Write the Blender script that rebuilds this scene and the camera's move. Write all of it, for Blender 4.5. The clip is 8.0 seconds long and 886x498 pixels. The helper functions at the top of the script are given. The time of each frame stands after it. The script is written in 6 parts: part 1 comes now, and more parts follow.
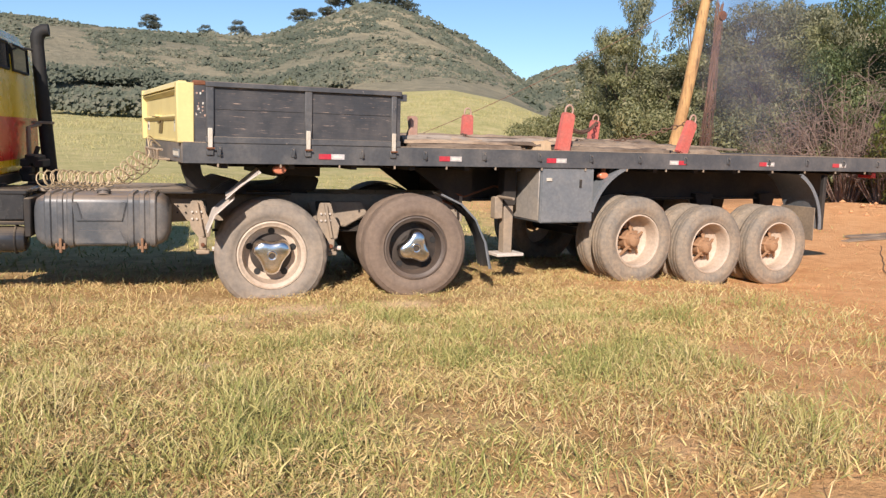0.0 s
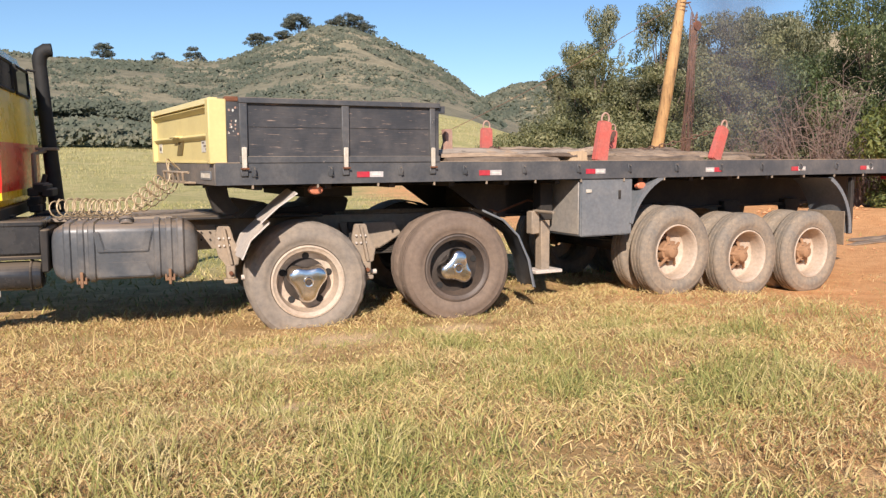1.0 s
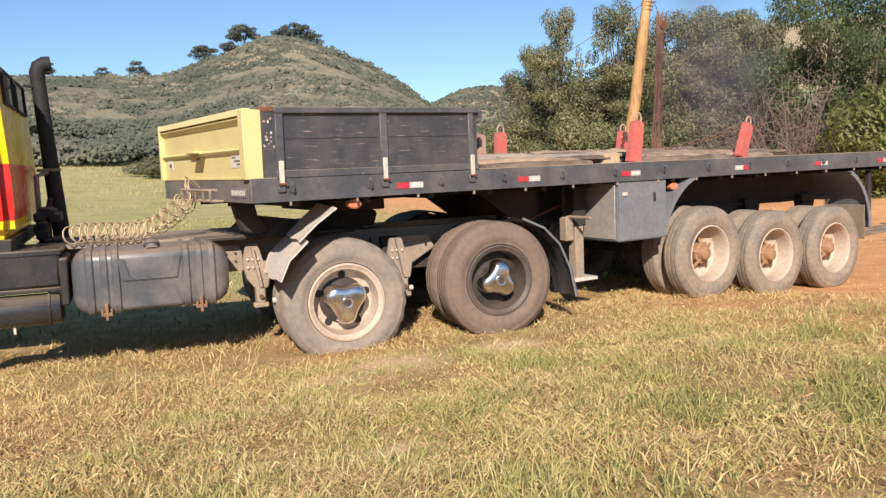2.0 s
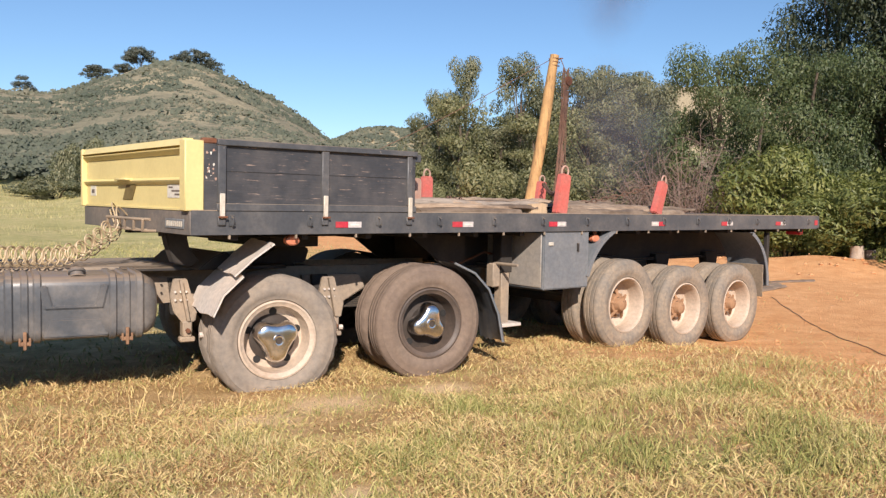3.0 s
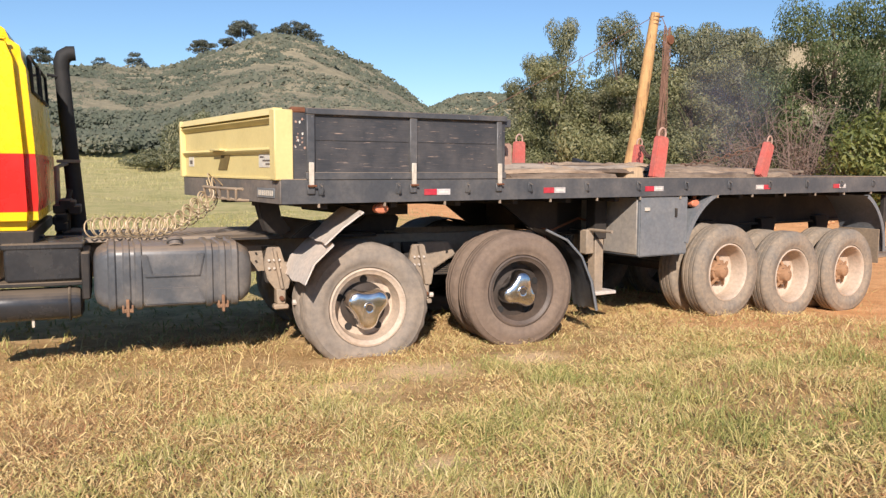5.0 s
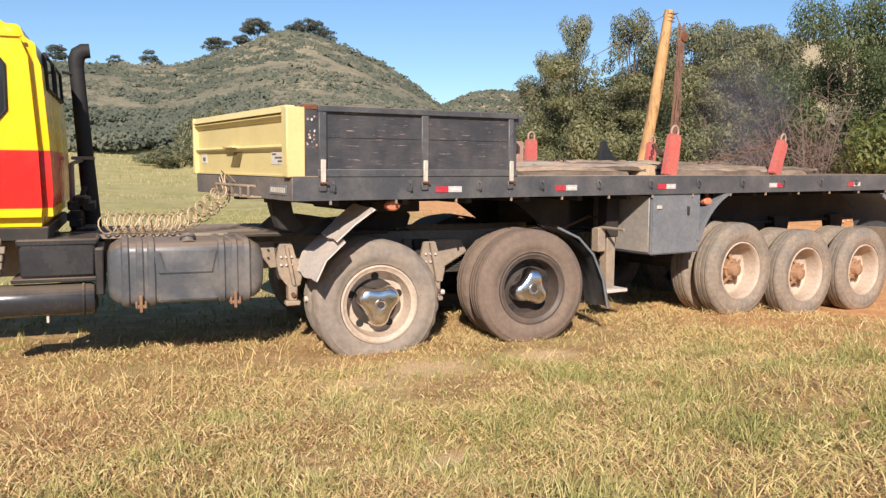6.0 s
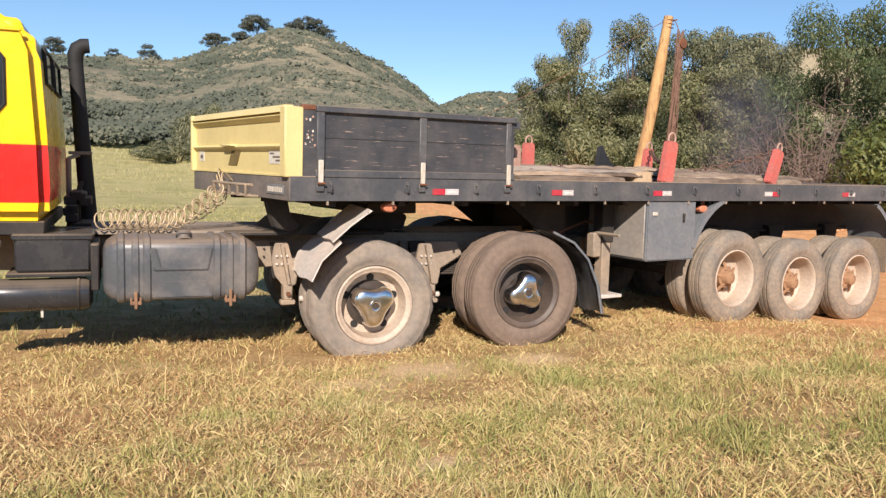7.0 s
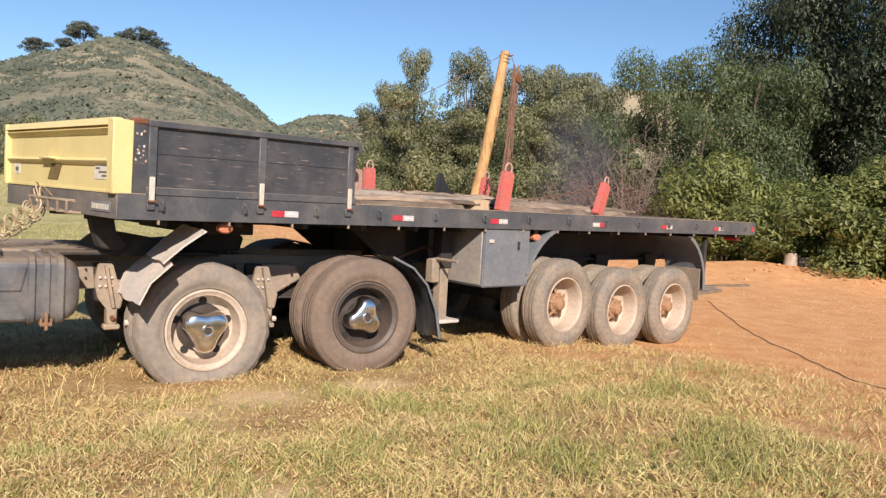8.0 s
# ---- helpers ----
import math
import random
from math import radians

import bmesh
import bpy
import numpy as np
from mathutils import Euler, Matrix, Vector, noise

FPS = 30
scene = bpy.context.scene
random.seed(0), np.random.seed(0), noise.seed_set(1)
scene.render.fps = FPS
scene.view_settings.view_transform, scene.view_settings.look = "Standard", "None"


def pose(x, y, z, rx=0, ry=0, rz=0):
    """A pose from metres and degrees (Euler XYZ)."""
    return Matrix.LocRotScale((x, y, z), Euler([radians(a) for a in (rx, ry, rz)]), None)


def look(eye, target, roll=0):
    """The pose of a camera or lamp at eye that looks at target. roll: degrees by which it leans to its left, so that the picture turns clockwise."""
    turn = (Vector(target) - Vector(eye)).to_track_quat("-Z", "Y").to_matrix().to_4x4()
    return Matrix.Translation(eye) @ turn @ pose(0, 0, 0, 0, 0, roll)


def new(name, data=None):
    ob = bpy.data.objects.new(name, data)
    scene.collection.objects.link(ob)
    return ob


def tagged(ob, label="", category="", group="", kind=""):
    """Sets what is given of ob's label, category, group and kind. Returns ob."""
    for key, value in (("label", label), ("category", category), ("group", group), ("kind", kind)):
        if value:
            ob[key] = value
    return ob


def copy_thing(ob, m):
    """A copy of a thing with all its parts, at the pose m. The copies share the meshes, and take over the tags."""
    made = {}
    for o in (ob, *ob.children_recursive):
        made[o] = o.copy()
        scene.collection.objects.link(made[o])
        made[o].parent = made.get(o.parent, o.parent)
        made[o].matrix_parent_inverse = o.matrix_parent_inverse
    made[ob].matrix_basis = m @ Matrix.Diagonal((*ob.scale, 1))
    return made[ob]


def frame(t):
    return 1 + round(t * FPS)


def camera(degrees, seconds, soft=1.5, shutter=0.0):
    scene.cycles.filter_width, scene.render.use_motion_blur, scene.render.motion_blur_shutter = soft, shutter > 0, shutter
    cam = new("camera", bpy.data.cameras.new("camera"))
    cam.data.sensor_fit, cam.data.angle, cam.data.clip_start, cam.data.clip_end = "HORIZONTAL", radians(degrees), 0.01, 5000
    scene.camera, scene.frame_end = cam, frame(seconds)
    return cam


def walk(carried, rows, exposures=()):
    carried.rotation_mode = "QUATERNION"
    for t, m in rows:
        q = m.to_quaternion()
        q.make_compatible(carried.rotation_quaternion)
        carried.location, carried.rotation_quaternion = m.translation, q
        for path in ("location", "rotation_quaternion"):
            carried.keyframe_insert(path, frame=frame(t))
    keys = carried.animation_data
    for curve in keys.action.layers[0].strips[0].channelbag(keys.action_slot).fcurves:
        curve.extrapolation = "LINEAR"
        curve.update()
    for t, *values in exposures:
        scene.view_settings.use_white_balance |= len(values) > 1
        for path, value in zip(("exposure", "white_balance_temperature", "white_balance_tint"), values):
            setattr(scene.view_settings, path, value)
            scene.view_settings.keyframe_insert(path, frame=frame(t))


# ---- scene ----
cam = camera(55.9, 8.0, 1.35)
PATH = [
    (0, (-1.214, -7.733, 1.638), (-0.335, -5.955, 1.374), 1.7),
    (0.5, (-1.464, -7.296, 1.598), (-0.55, -5.529, 1.394), -4.3),
    (1, (-1.694, -6.952, 1.57), (-0.735, -5.21, 1.353), -0.2),
    (1.2, (-1.885, -6.797, 1.59), (-0.933, -5.057, 1.332), -1.2),
    (2.3, (-2.214, -6.091, 1.607), (-1.097, -4.441, 1.432), -0.8),
    (2.5, (-2.286, -6.108, 1.65), (-1.114, -4.497, 1.472), 0.8),
    (3, (-2.49, -5.993, 1.631), (-1.224, -4.45, 1.519), 1.1),
    (3.5, (-2.433, -5.956, 1.628), (-1.167, -4.414, 1.483), 0.8),
    (4, (-2.373, -5.912, 1.625), (-1.117, -4.364, 1.464), 1.5),
    (4.5, (-2.366, -5.917, 1.618), (-1.223, -4.288, 1.417), 0.8),
    (4.7, (-2.371, -5.937, 1.629), (-1.291, -4.266, 1.426), 0.5),
    (5.8, (-2.366, -5.969, 1.623), (-1.296, -4.289, 1.44), -0.2),
    (6, (-2.367, -5.971, 1.627), (-1.319, -4.279, 1.427), 0.3),
    (6.5, (-2.369, -5.934, 1.644), (-1.289, -4.27, 1.392), 1.8),
    (7, (-2.38, -5.978, 1.643), (-1.322, -4.293, 1.445), 1.5),
    (7.5, (-2.365, -5.996, 1.645), (-1.219, -4.367, 1.467), 3.0),
    (8, (-2.37, -5.937, 1.643), (-1.005, -4.481, 1.519), 3.4),
]
walk(cam, [(t, look(eye, target, roll)) for t, eye, target, roll in PATH], [(0.0, 0.44), (8.0, 0.44)])

# ---- light ----
SUN = Vector((0.68, 1.0, -0.72)).normalized()
world = bpy.data.worlds.new("world")
scene.world = world
world.use_nodes = True
wn = world.node_tree.nodes
sky = wn.new("ShaderNodeTexSky")
sky.sky_type, sky.sun_disc = "NISHITA", False
sky.sun_elevation, sky.sun_rotation = radians(30), radians(212)
sky.air_density, sky.dust_density, sky.ozone_density, sky.altitude = 1.0, 0.12, 5.0, 900.0
world.node_tree.links.new(sky.outputs[0], wn["Background"].inputs[0])
wn["Background"].inputs[1].default_value = 0.093
sun_data = bpy.data.lights.new("sun", "SUN")
sun_data.energy, sun_data.angle, sun_data.color = 5.0, radians(0.53), (1.0, 0.888, 0.80)
sun = new("sun", sun_data)
sun.matrix_basis = look((-20, -30, 40), Vector((-20, -30, 40)) + SUN)


# ---- materials ----
def nodes_of(name):
    m = bpy.data.materials.new(name)
    m.use_nodes = True
    nt = m.node_tree
    return m, nt, nt.nodes["Principled BSDF"]


def noise_node(nt, scale, detail=5.0, rough=0.6, coords=None, stretch=None):
    n = nt.nodes.new("ShaderNodeTexNoise")
    n.inputs["Scale"].default_value, n.inputs["Detail"].default_value, n.inputs["Roughness"].default_value = scale, detail, rough
    if coords is None:
        coords = nt.nodes.new("ShaderNodeTexCoord").outputs["Object"]
    if stretch:
        mp = nt.nodes.new("ShaderNodeMapping")
        mp.inputs["Scale"].default_value = stretch
        nt.links.new(coords, mp.inputs["Vector"])
        coords = mp.outputs["Vector"]
    nt.links.new(coords, n.inputs["Vector"])
    return n.outputs["Fac"]


def ramp(nt, fac, stops):
    r = nt.nodes.new("ShaderNodeValToRGB")
    while len(r.color_ramp.elements) < len(stops):
        r.color_ramp.elements.new(0.5)
    for e, (p, c) in zip(r.color_ramp.elements, stops):
        e.position, e.color = p, (*c, 1.0) if len(c) == 3 else (c[0], c[0], c[0], 1.0)
    nt.links.new(fac, r.inputs["Fac"])
    return r.outputs["Color"]


def mix(nt, fac, a, b, blend="MIX"):
    n = nt.nodes.new("ShaderNodeMix")
    n.data_type, n.blend_type = "RGBA", blend
    for sock, val in ((n.inputs[0], fac), (n.inputs[6], a), (n.inputs[7], b)):
        if isinstance(val, (int, float)):
            sock.default_value = val
        elif isinstance(val, tuple):
            sock.default_value = (*val, 1.0)
        else:
            nt.links.new(val, sock)
    return n.outputs[2]


def calc(nt, op, a, b=0.0, c=0.0):
    n = nt.nodes.new("ShaderNodeMath")
    n.operation = op
    for sock, val in zip(n.inputs, (a, b, c)):
        if isinstance(val, (int, float)):
            sock.default_value = val
        else:
            nt.links.new(val, sock)
    return n.outputs[0]


def bump(nt, bsdf, fac, strength, distance=0.01):
    b = nt.nodes.new("ShaderNodeBump")
    b.inputs["Strength"].default_value, b.inputs["Distance"].default_value = strength, distance
    nt.links.new(fac, b.inputs["Height"])
    nt.links.new(b.outputs["Normal"], bsdf.inputs["Normal"])


def worn(name, base, dirt, rough=0.55, metal=0.0, dirt_at=(0.42, 0.7), big=2.2, fine=30.0, chips=None, chip_at=(0.66, 0.7),
         chip_scale=14.0, stretch=None, relief=0.25, tops=None, mottle=0.55):
    """Painted, rusty or dusty surfaces: a base colour, dirt in large patches, fine mottling, chips, and dust that settles on upward faces."""
    m, nt, bsdf = nodes_of(name)
    large, small = noise_node(nt, big, 6, 0.65), noise_node(nt, fine, 4, 0.6, stretch=stretch)
    col = mix(nt, ramp(nt, large, [(dirt_at[0], (0.0,)), (dirt_at[1], (1.0,))]), base, dirt)
    col = mix(nt, mottle, col, ramp(nt, small, [(0.25, (0.62, 0.62, 0.62)), (0.75, (1.25, 1.22, 1.18))]), "MULTIPLY")
    if chips:
        spots = noise_node(nt, chip_scale, 6, 0.7, stretch=stretch)
        col = mix(nt, ramp(nt, spots, [(chip_at[0], (0.0,)), (chip_at[1], (1.0,))]), col, chips)
    if tops:
        geo = nt.nodes.new("ShaderNodeNewGeometry")
        sep = nt.nodes.new("ShaderNodeSeparateXYZ")
        nt.links.new(geo.outputs["True Normal"], sep.inputs[0])
        up = calc(nt, "ADD", sep.outputs["Z"], calc(nt, "MULTIPLY", calc(nt, "SUBTRACT", large, 0.5), 0.9))
        col = mix(nt, ramp(nt, up, [(0.25, (0.0,)), (0.75, (0.85,))]), col, tops)
    nt.links.new(col, bsdf.inputs["Base Color"])
    nt.links.new(calc(nt, "ADD", calc(nt, "MULTIPLY", calc(nt, "SUBTRACT", large, 0.5), 0.35), rough), bsdf.inputs["Roughness"])
    bsdf.inputs["Metallic"].default_value = metal
    bump(nt, bsdf, small, relief, 0.004)
    return m


M = {}
M["black_paint"] = worn("black_paint", (0.070, 0.075, 0.083), (0.15, 0.142, 0.135), 0.45, chips=(0.30, 0.26, 0.22), chip_at=(0.66, 0.70), tops=(0.22, 0.17, 0.12))
M["gate_wood"] = worn("gate_wood", (0.046, 0.049, 0.055), (0.105, 0.098, 0.096), 0.5, stretch=(0.7, 1.0, 9.0), fine=10.0, mottle=0.5, chips=(0.34, 0.25, 0.20), chip_at=(0.605, 0.68), chip_scale=7.0, relief=0.35)
M["yellow_gate"] = worn("yellow_gate", (0.72, 0.60, 0.27), (0.63, 0.52, 0.23), 0.5, dirt_at=(0.4, 0.8), mottle=0.18, chips=(0.30, 0.20, 0.10), chip_at=(0.76, 0.8), relief=0.1)
# headboard yellow darkened to the tone of the pull handle's shadow
M["shadow_yellow"] = worn("shadow_yellow", (0.17, 0.125, 0.045), (0.24, 0.18, 0.07), 0.7)
M["cab_yellow"] = worn("cab_yellow", (0.86, 0.56, 0.006), (0.70, 0.45, 0.02), 0.28, mottle=0.08, dirt_at=(0.5, 0.9), relief=0.03)
M["cab_red"] = worn("cab_red", (0.62, 0.016, 0.012), (0.50, 0.03, 0.02), 0.28, mottle=0.08, dirt_at=(0.5, 0.9), relief=0.03)
M["stake_red"] = worn("stake_red", (0.56, 0.125, 0.10), (0.47, 0.17, 0.135), 0.6, dirt_at=(0.38, 0.7), big=5.0, chips=(0.22, 0.09, 0.05), chip_at=(0.62, 0.72))
M["ring_steel"] = worn("ring_steel", (0.42, 0.25, 0.19), (0.50, 0.38, 0.30), 0.6)
M["rust"] = worn("rust", (0.20, 0.075, 0.035), (0.11, 0.05, 0.03), 0.85, chips=(0.32, 0.15, 0.07), relief=0.5)
M["dust_metal"] = worn("dust_metal", (0.29, 0.235, 0.18), (0.40, 0.30, 0.205), 0.8, chips=(0.10, 0.085, 0.07), chip_at=(0.66, 0.72))
M["rubber_dusty"] = worn("rubber_dusty", (0.22, 0.19, 0.16), (0.34, 0.275, 0.21), 0.9, dirt_at=(0.35, 0.75), big=3.5, fine=22, relief=0.5)
M["rubber_brown"] = worn("rubber_brown", (0.165, 0.12, 0.092), (0.23, 0.17, 0.125), 0.9, dirt_at=(0.35, 0.75), big=3.0, fine=26, relief=0.4)
M["rubber_trailer"] = worn("rubber_trailer", (0.175, 0.16, 0.14), (0.36, 0.275, 0.19), 0.9, dirt_at=(0.3, 0.72), big=3.0, fine=24, relief=0.5)
M["rim_cream"] = worn("rim_cream", (0.53, 0.43, 0.335), (0.40, 0.28, 0.185), 0.6, dirt_at=(0.45, 0.85), chips=(0.28, 0.17, 0.10), chip_at=(0.72, 0.78))
M["rim_brown"] = worn("rim_brown", (0.085, 0.065, 0.053), (0.14, 0.10, 0.075), 0.55, chips=(0.25, 0.22, 0.19), chip_at=(0.68, 0.74))
# dark brown deepened towards black for the shade inside the wheel dish
M["hub_dark"] = worn("hub_dark", (0.032, 0.025, 0.021), (0.075, 0.054, 0.04), 0.75)
M["hub_clay"] = worn("hub_clay", (0.36, 0.205, 0.11), (0.20, 0.11, 0.065), 0.85, chips=(0.10, 0.06, 0.04), chip_at=(0.62, 0.68))
M["chrome"] = worn("chrome", (0.86, 0.85, 0.83), (0.66, 0.62, 0.56), 0.22, 1.0, dirt_at=(0.5, 0.9), relief=0.18)
M["tank_plastic"] = worn("tank_plastic", (0.088, 0.094, 0.102), (0.20, 0.18, 0.16), 0.38, dirt_at=(0.42, 0.72), tops=(0.24, 0.18, 0.13), relief=0.15)
M["black_gloss"] = worn("black_gloss", (0.036, 0.037, 0.040), (0.085, 0.078, 0.07), 0.24, dirt_at=(0.55, 0.9), tops=(0.16, 0.125, 0.09), relief=0.1)
M["sill"] = worn("sill", (0.13, 0.12, 0.11), (0.24, 0.20, 0.165), 0.7, chips=(0.34, 0.27, 0.2), chip_at=(0.66, 0.72))
# dusty grey, lifted so that the tool box front looks sunlit
M["box_dust_lit"] = worn("box_dust_lit", (0.30, 0.275, 0.245), (0.38, 0.33, 0.27), 0.6, chips=(0.36, 0.33, 0.29), chip_at=(0.70, 0.75))
M["soot"] = worn("soot", (0.013, 0.013, 0.013), (0.035, 0.032, 0.030), 0.75)
M["under"] = worn("under", (0.022, 0.020, 0.019), (0.060, 0.048, 0.038), 0.8, tops=(0.20, 0.15, 0.10))
M["fender_grey"] = worn("fender_grey", (0.60, 0.54, 0.48), (0.64, 0.54, 0.45), 0.7, chips=(0.10, 0.09, 0.08), chip_at=(0.68, 0.73))
M["box_grey"] = worn("box_grey", (0.165, 0.180, 0.195), (0.25, 0.245, 0.235), 0.4, dirt_at=(0.45, 0.85), chips=(0.27, 0.27, 0.26), chip_at=(0.72, 0.76), relief=0.12)
M["flap_rubber"] = worn("flap_rubber", (0.21, 0.165, 0.12), (0.31, 0.235, 0.16), 0.9)
M["hose_cream"] = worn("hose_cream", (0.60, 0.47, 0.29), (0.36, 0.27, 0.17), 0.45)
M["lamp_orange"] = worn("lamp_orange", (0.66, 0.22, 0.12), (0.50, 0.26, 0.17), 0.3, relief=0.05)
M["tape_red"] = worn("tape_red", (0.52, 0.03, 0.06), (0.42, 0.07, 0.07), 0.3, relief=0.05)
M["tape_white"] = worn("tape_white", (0.58, 0.55, 0.54), (0.42, 0.38, 0.35), 0.3, relief=0.05)
M["sticker"] = worn("sticker", (0.74, 0.72, 0.66), (0.60, 0.55, 0.45), 0.4, relief=0.05)
M["ink"] = worn("ink", (0.12, 0.10, 0.09), (0.2, 0.16, 0.13), 0.6, relief=0.05)
M["latch"] = worn("latch", (0.62, 0.58, 0.50), (0.48, 0.40, 0.30), 0.5, chips=(0.25, 0.14, 0.08), chip_at=(0.68, 0.74))
M["grey_wood"] = worn("grey_wood", (0.36, 0.30, 0.245), (0.20, 0.165, 0.135), 0.9, stretch=(0.6, 9.0, 9.0), fine=8.0, chips=(0.09, 0.075, 0.06), chip_scale=5.0, chip_at=(0.58, 0.66), relief=1.0)
M["pale_wood"] = worn("pale_wood", (0.58, 0.43, 0.27), (0.42, 0.30, 0.19), 0.85, stretch=(9.0, 9.0, 1.0), fine=8.0, relief=0.5)
M["board"] = worn("board", (0.43, 0.345, 0.265), (0.27, 0.205, 0.155), 0.85, stretch=(1.0, 12.0, 12.0), fine=9.0, mottle=0.8, big=4.0, chips=(0.13, 0.095, 0.07), chip_scale=5.0, chip_at=(0.58, 0.66), relief=1.0)
M["bark"] = worn("bark", (0.085, 0.065, 0.047), (0.13, 0.10, 0.072), 0.95, stretch=(1.0, 1.0, 0.25), fine=6.0, relief=1.0)
M["pole_wood"] = worn("pole_wood", (0.54, 0.33, 0.14), (0.36, 0.21, 0.095), 0.8, stretch=(5.0, 5.0, 0.35), fine=4.0, chips=(0.17, 0.10, 0.05), chip_scale=2.6, chip_at=(0.54, 0.64), relief=1.0)
M["rope"] = worn("rope", (0.20, 0.115, 0.08), (0.13, 0.075, 0.055), 0.95)
M["chain"] = worn("chain", (0.22, 0.125, 0.085), (0.12, 0.075, 0.055), 0.8, metal=0.4)
M["twig"] = worn("twig", (0.235, 0.168, 0.138), (0.16, 0.12, 0.10), 0.95)
M["stone"] = worn("stone", (0.42, 0.34, 0.27), (0.28, 0.19, 0.13), 0.9, relief=0.6)
M["clay_lump"] = worn("clay_lump", (0.62, 0.32, 0.15), (0.54, 0.27, 0.125), 0.95, relief=0.8)
M["rag_black"] = worn("rag_black", (0.020, 0.021, 0.023), (0.04, 0.04, 0.042), 0.7)

# each slab its own tone
nt = M["board"].node_tree
bsdf = nt.nodes["Principled BSDF"]
tone = ramp(nt, nt.nodes.new("ShaderNodeObjectInfo").outputs["Random"], [(0.0, (0.38, 0.35, 0.33)), (0.5, (0.68, 0.64, 0.60)), (1.0, (1.05, 0.98, 0.9))])
nt.links.new(mix(nt, 1.0, bsdf.inputs["Base Color"].links[0].from_socket, tone, "MULTIPLY"), bsdf.inputs["Base Color"])

glass, nt, bsdf = nodes_of("glass")
bsdf.inputs["Base Color"].default_value = (0.02, 0.024, 0.027, 1)
bsdf.inputs["Roughness"].default_value = 0.06
M["glass"] = glass


def foliage(name, stops, patch=0.25, rough=0.5, each=0.55):
    """Leaves: each leaf its own shade, with larger drifts of colour through the crown."""
    m, nt, bsdf = nodes_of(name)
    geo = nt.nodes.new("ShaderNodeNewGeometry")
    drift = noise_node(nt, patch, 3, 0.6, coords=geo.outputs["Position"])
    f = calc(nt, "ADD", calc(nt, "MULTIPLY", geo.outputs["Random Per Island"], each), calc(nt, "MULTIPLY", calc(nt, "SUBTRACT", drift, 0.25), 1.45 - each))
    nt.links.new(ramp(nt, f, stops), bsdf.inputs["Base Color"])
    bsdf.inputs["Roughness"].default_value = rough
    bsdf.inputs["Transmission Weight"].default_value = 0.0
    tr = nt.nodes.new("ShaderNodeBsdfTranslucent")
    nt.links.new(ramp(nt, f, [(p, (c[0] * 1.1, c[1] * 1.2, c[2] * 0.6)) for p, c in stops]), tr.inputs["Color"])
    ad = nt.nodes.new("ShaderNodeMixShader")
    ad.inputs[0].default_value = 0.28
    nt.links.new(bsdf.outputs[0], ad.inputs[1])
    nt.links.new(tr.outputs[0], ad.inputs[2])
    nt.links.new(ad.outputs[0], nt.nodes["Material Output"].inputs["Surface"])
    return m


M["leaf_olive"] = foliage("leaf_olive", [(0.1, (0.076, 0.090, 0.052)), (0.5, (0.165, 0.173, 0.095)), (0.9, (0.30, 0.275, 0.16))])
M["leaf_mid"] = foliage("leaf_mid", [(0.1, (0.038, 0.062, 0.026)), (0.5, (0.095, 0.130, 0.050)), (0.9, (0.20, 0.215, 0.09))])
# crest leaves greyed, with some distance haze put into their colour
M["leaf_crest"] = foliage("leaf_crest", [(0.1, (0.055, 0.070, 0.058)), (0.5, (0.095, 0.108, 0.085)), (0.9, (0.17, 0.165, 0.125))])
M["leaf_deep"] = foliage("leaf_deep", [(0.1, (0.022, 0.034, 0.018)), (0.5, (0.050, 0.068, 0.031)), (0.9, (0.11, 0.12, 0.056))])
M["leaf_bright"] = foliage("leaf_bright", [(0.1, (0.048, 0.068, 0.022)), (0.5, (0.145, 0.170, 0.046)), (0.9, (0.30, 0.30, 0.095))], rough=0.5)
M["leaf_vine"] = foliage("leaf_vine", [(0.1, (0.082, 0.094, 0.045)), (0.5, (0.190, 0.195, 0.088)), (0.9, (0.34, 0.31, 0.16))])
# far leaves lightened and greyed: distance haze painted into the colour
M["leaf_far_hazed"] = foliage("leaf_far_hazed", [(0.1, (0.078, 0.096, 0.070)), (0.45, (0.130, 0.143, 0.104)), (0.8, (0.245, 0.225, 0.160))], patch=0.022, rough=0.9, each=0.3)


def grass_material(name, stops, green):
    m, nt, bsdf = nodes_of(name)
    geo = nt.nodes.new("ShaderNodeNewGeometry")
    drift = noise_node(nt, 0.75, 4, 0.6, coords=geo.outputs["Position"])
    f = calc(nt, "ADD", calc(nt, "MULTIPLY", geo.outputs["Random Per Island"], 0.75), calc(nt, "MULTIPLY", calc(nt, "SUBTRACT", drift, 0.5), green))
    col = ramp(nt, f, stops)
    nt.links.new(col, bsdf.inputs["Base Color"])
    bsdf.inputs["Roughness"].default_value = 0.6
    bsdf.inputs["Specular IOR Level"].default_value = 0.25
    return m


M["grass_dry"] = grass_material("grass_dry", [(0.0, (0.32, 0.17, 0.08)), (0.22, (0.50, 0.33, 0.155)), (0.46, (0.69, 0.52, 0.245)), (0.68, (0.53, 0.44, 0.17)), (0.92, (0.36, 0.35, 0.11))], 1.3)
M["grass_green"] = grass_material("grass_green", [(0.0, (0.62, 0.49, 0.25)), (0.18, (0.47, 0.395, 0.155)), (0.42, (0.36, 0.33, 0.11)), (0.68, (0.25, 0.262, 0.078)), (0.92, (0.155, 0.185, 0.05))], 1.4)
M["grass_meadow"] = grass_material("grass_meadow", [(0.0, (0.46, 0.39, 0.20)), (0.4, (0.38, 0.34, 0.155)), (0.9, (0.28, 0.28, 0.11))], 0.8)


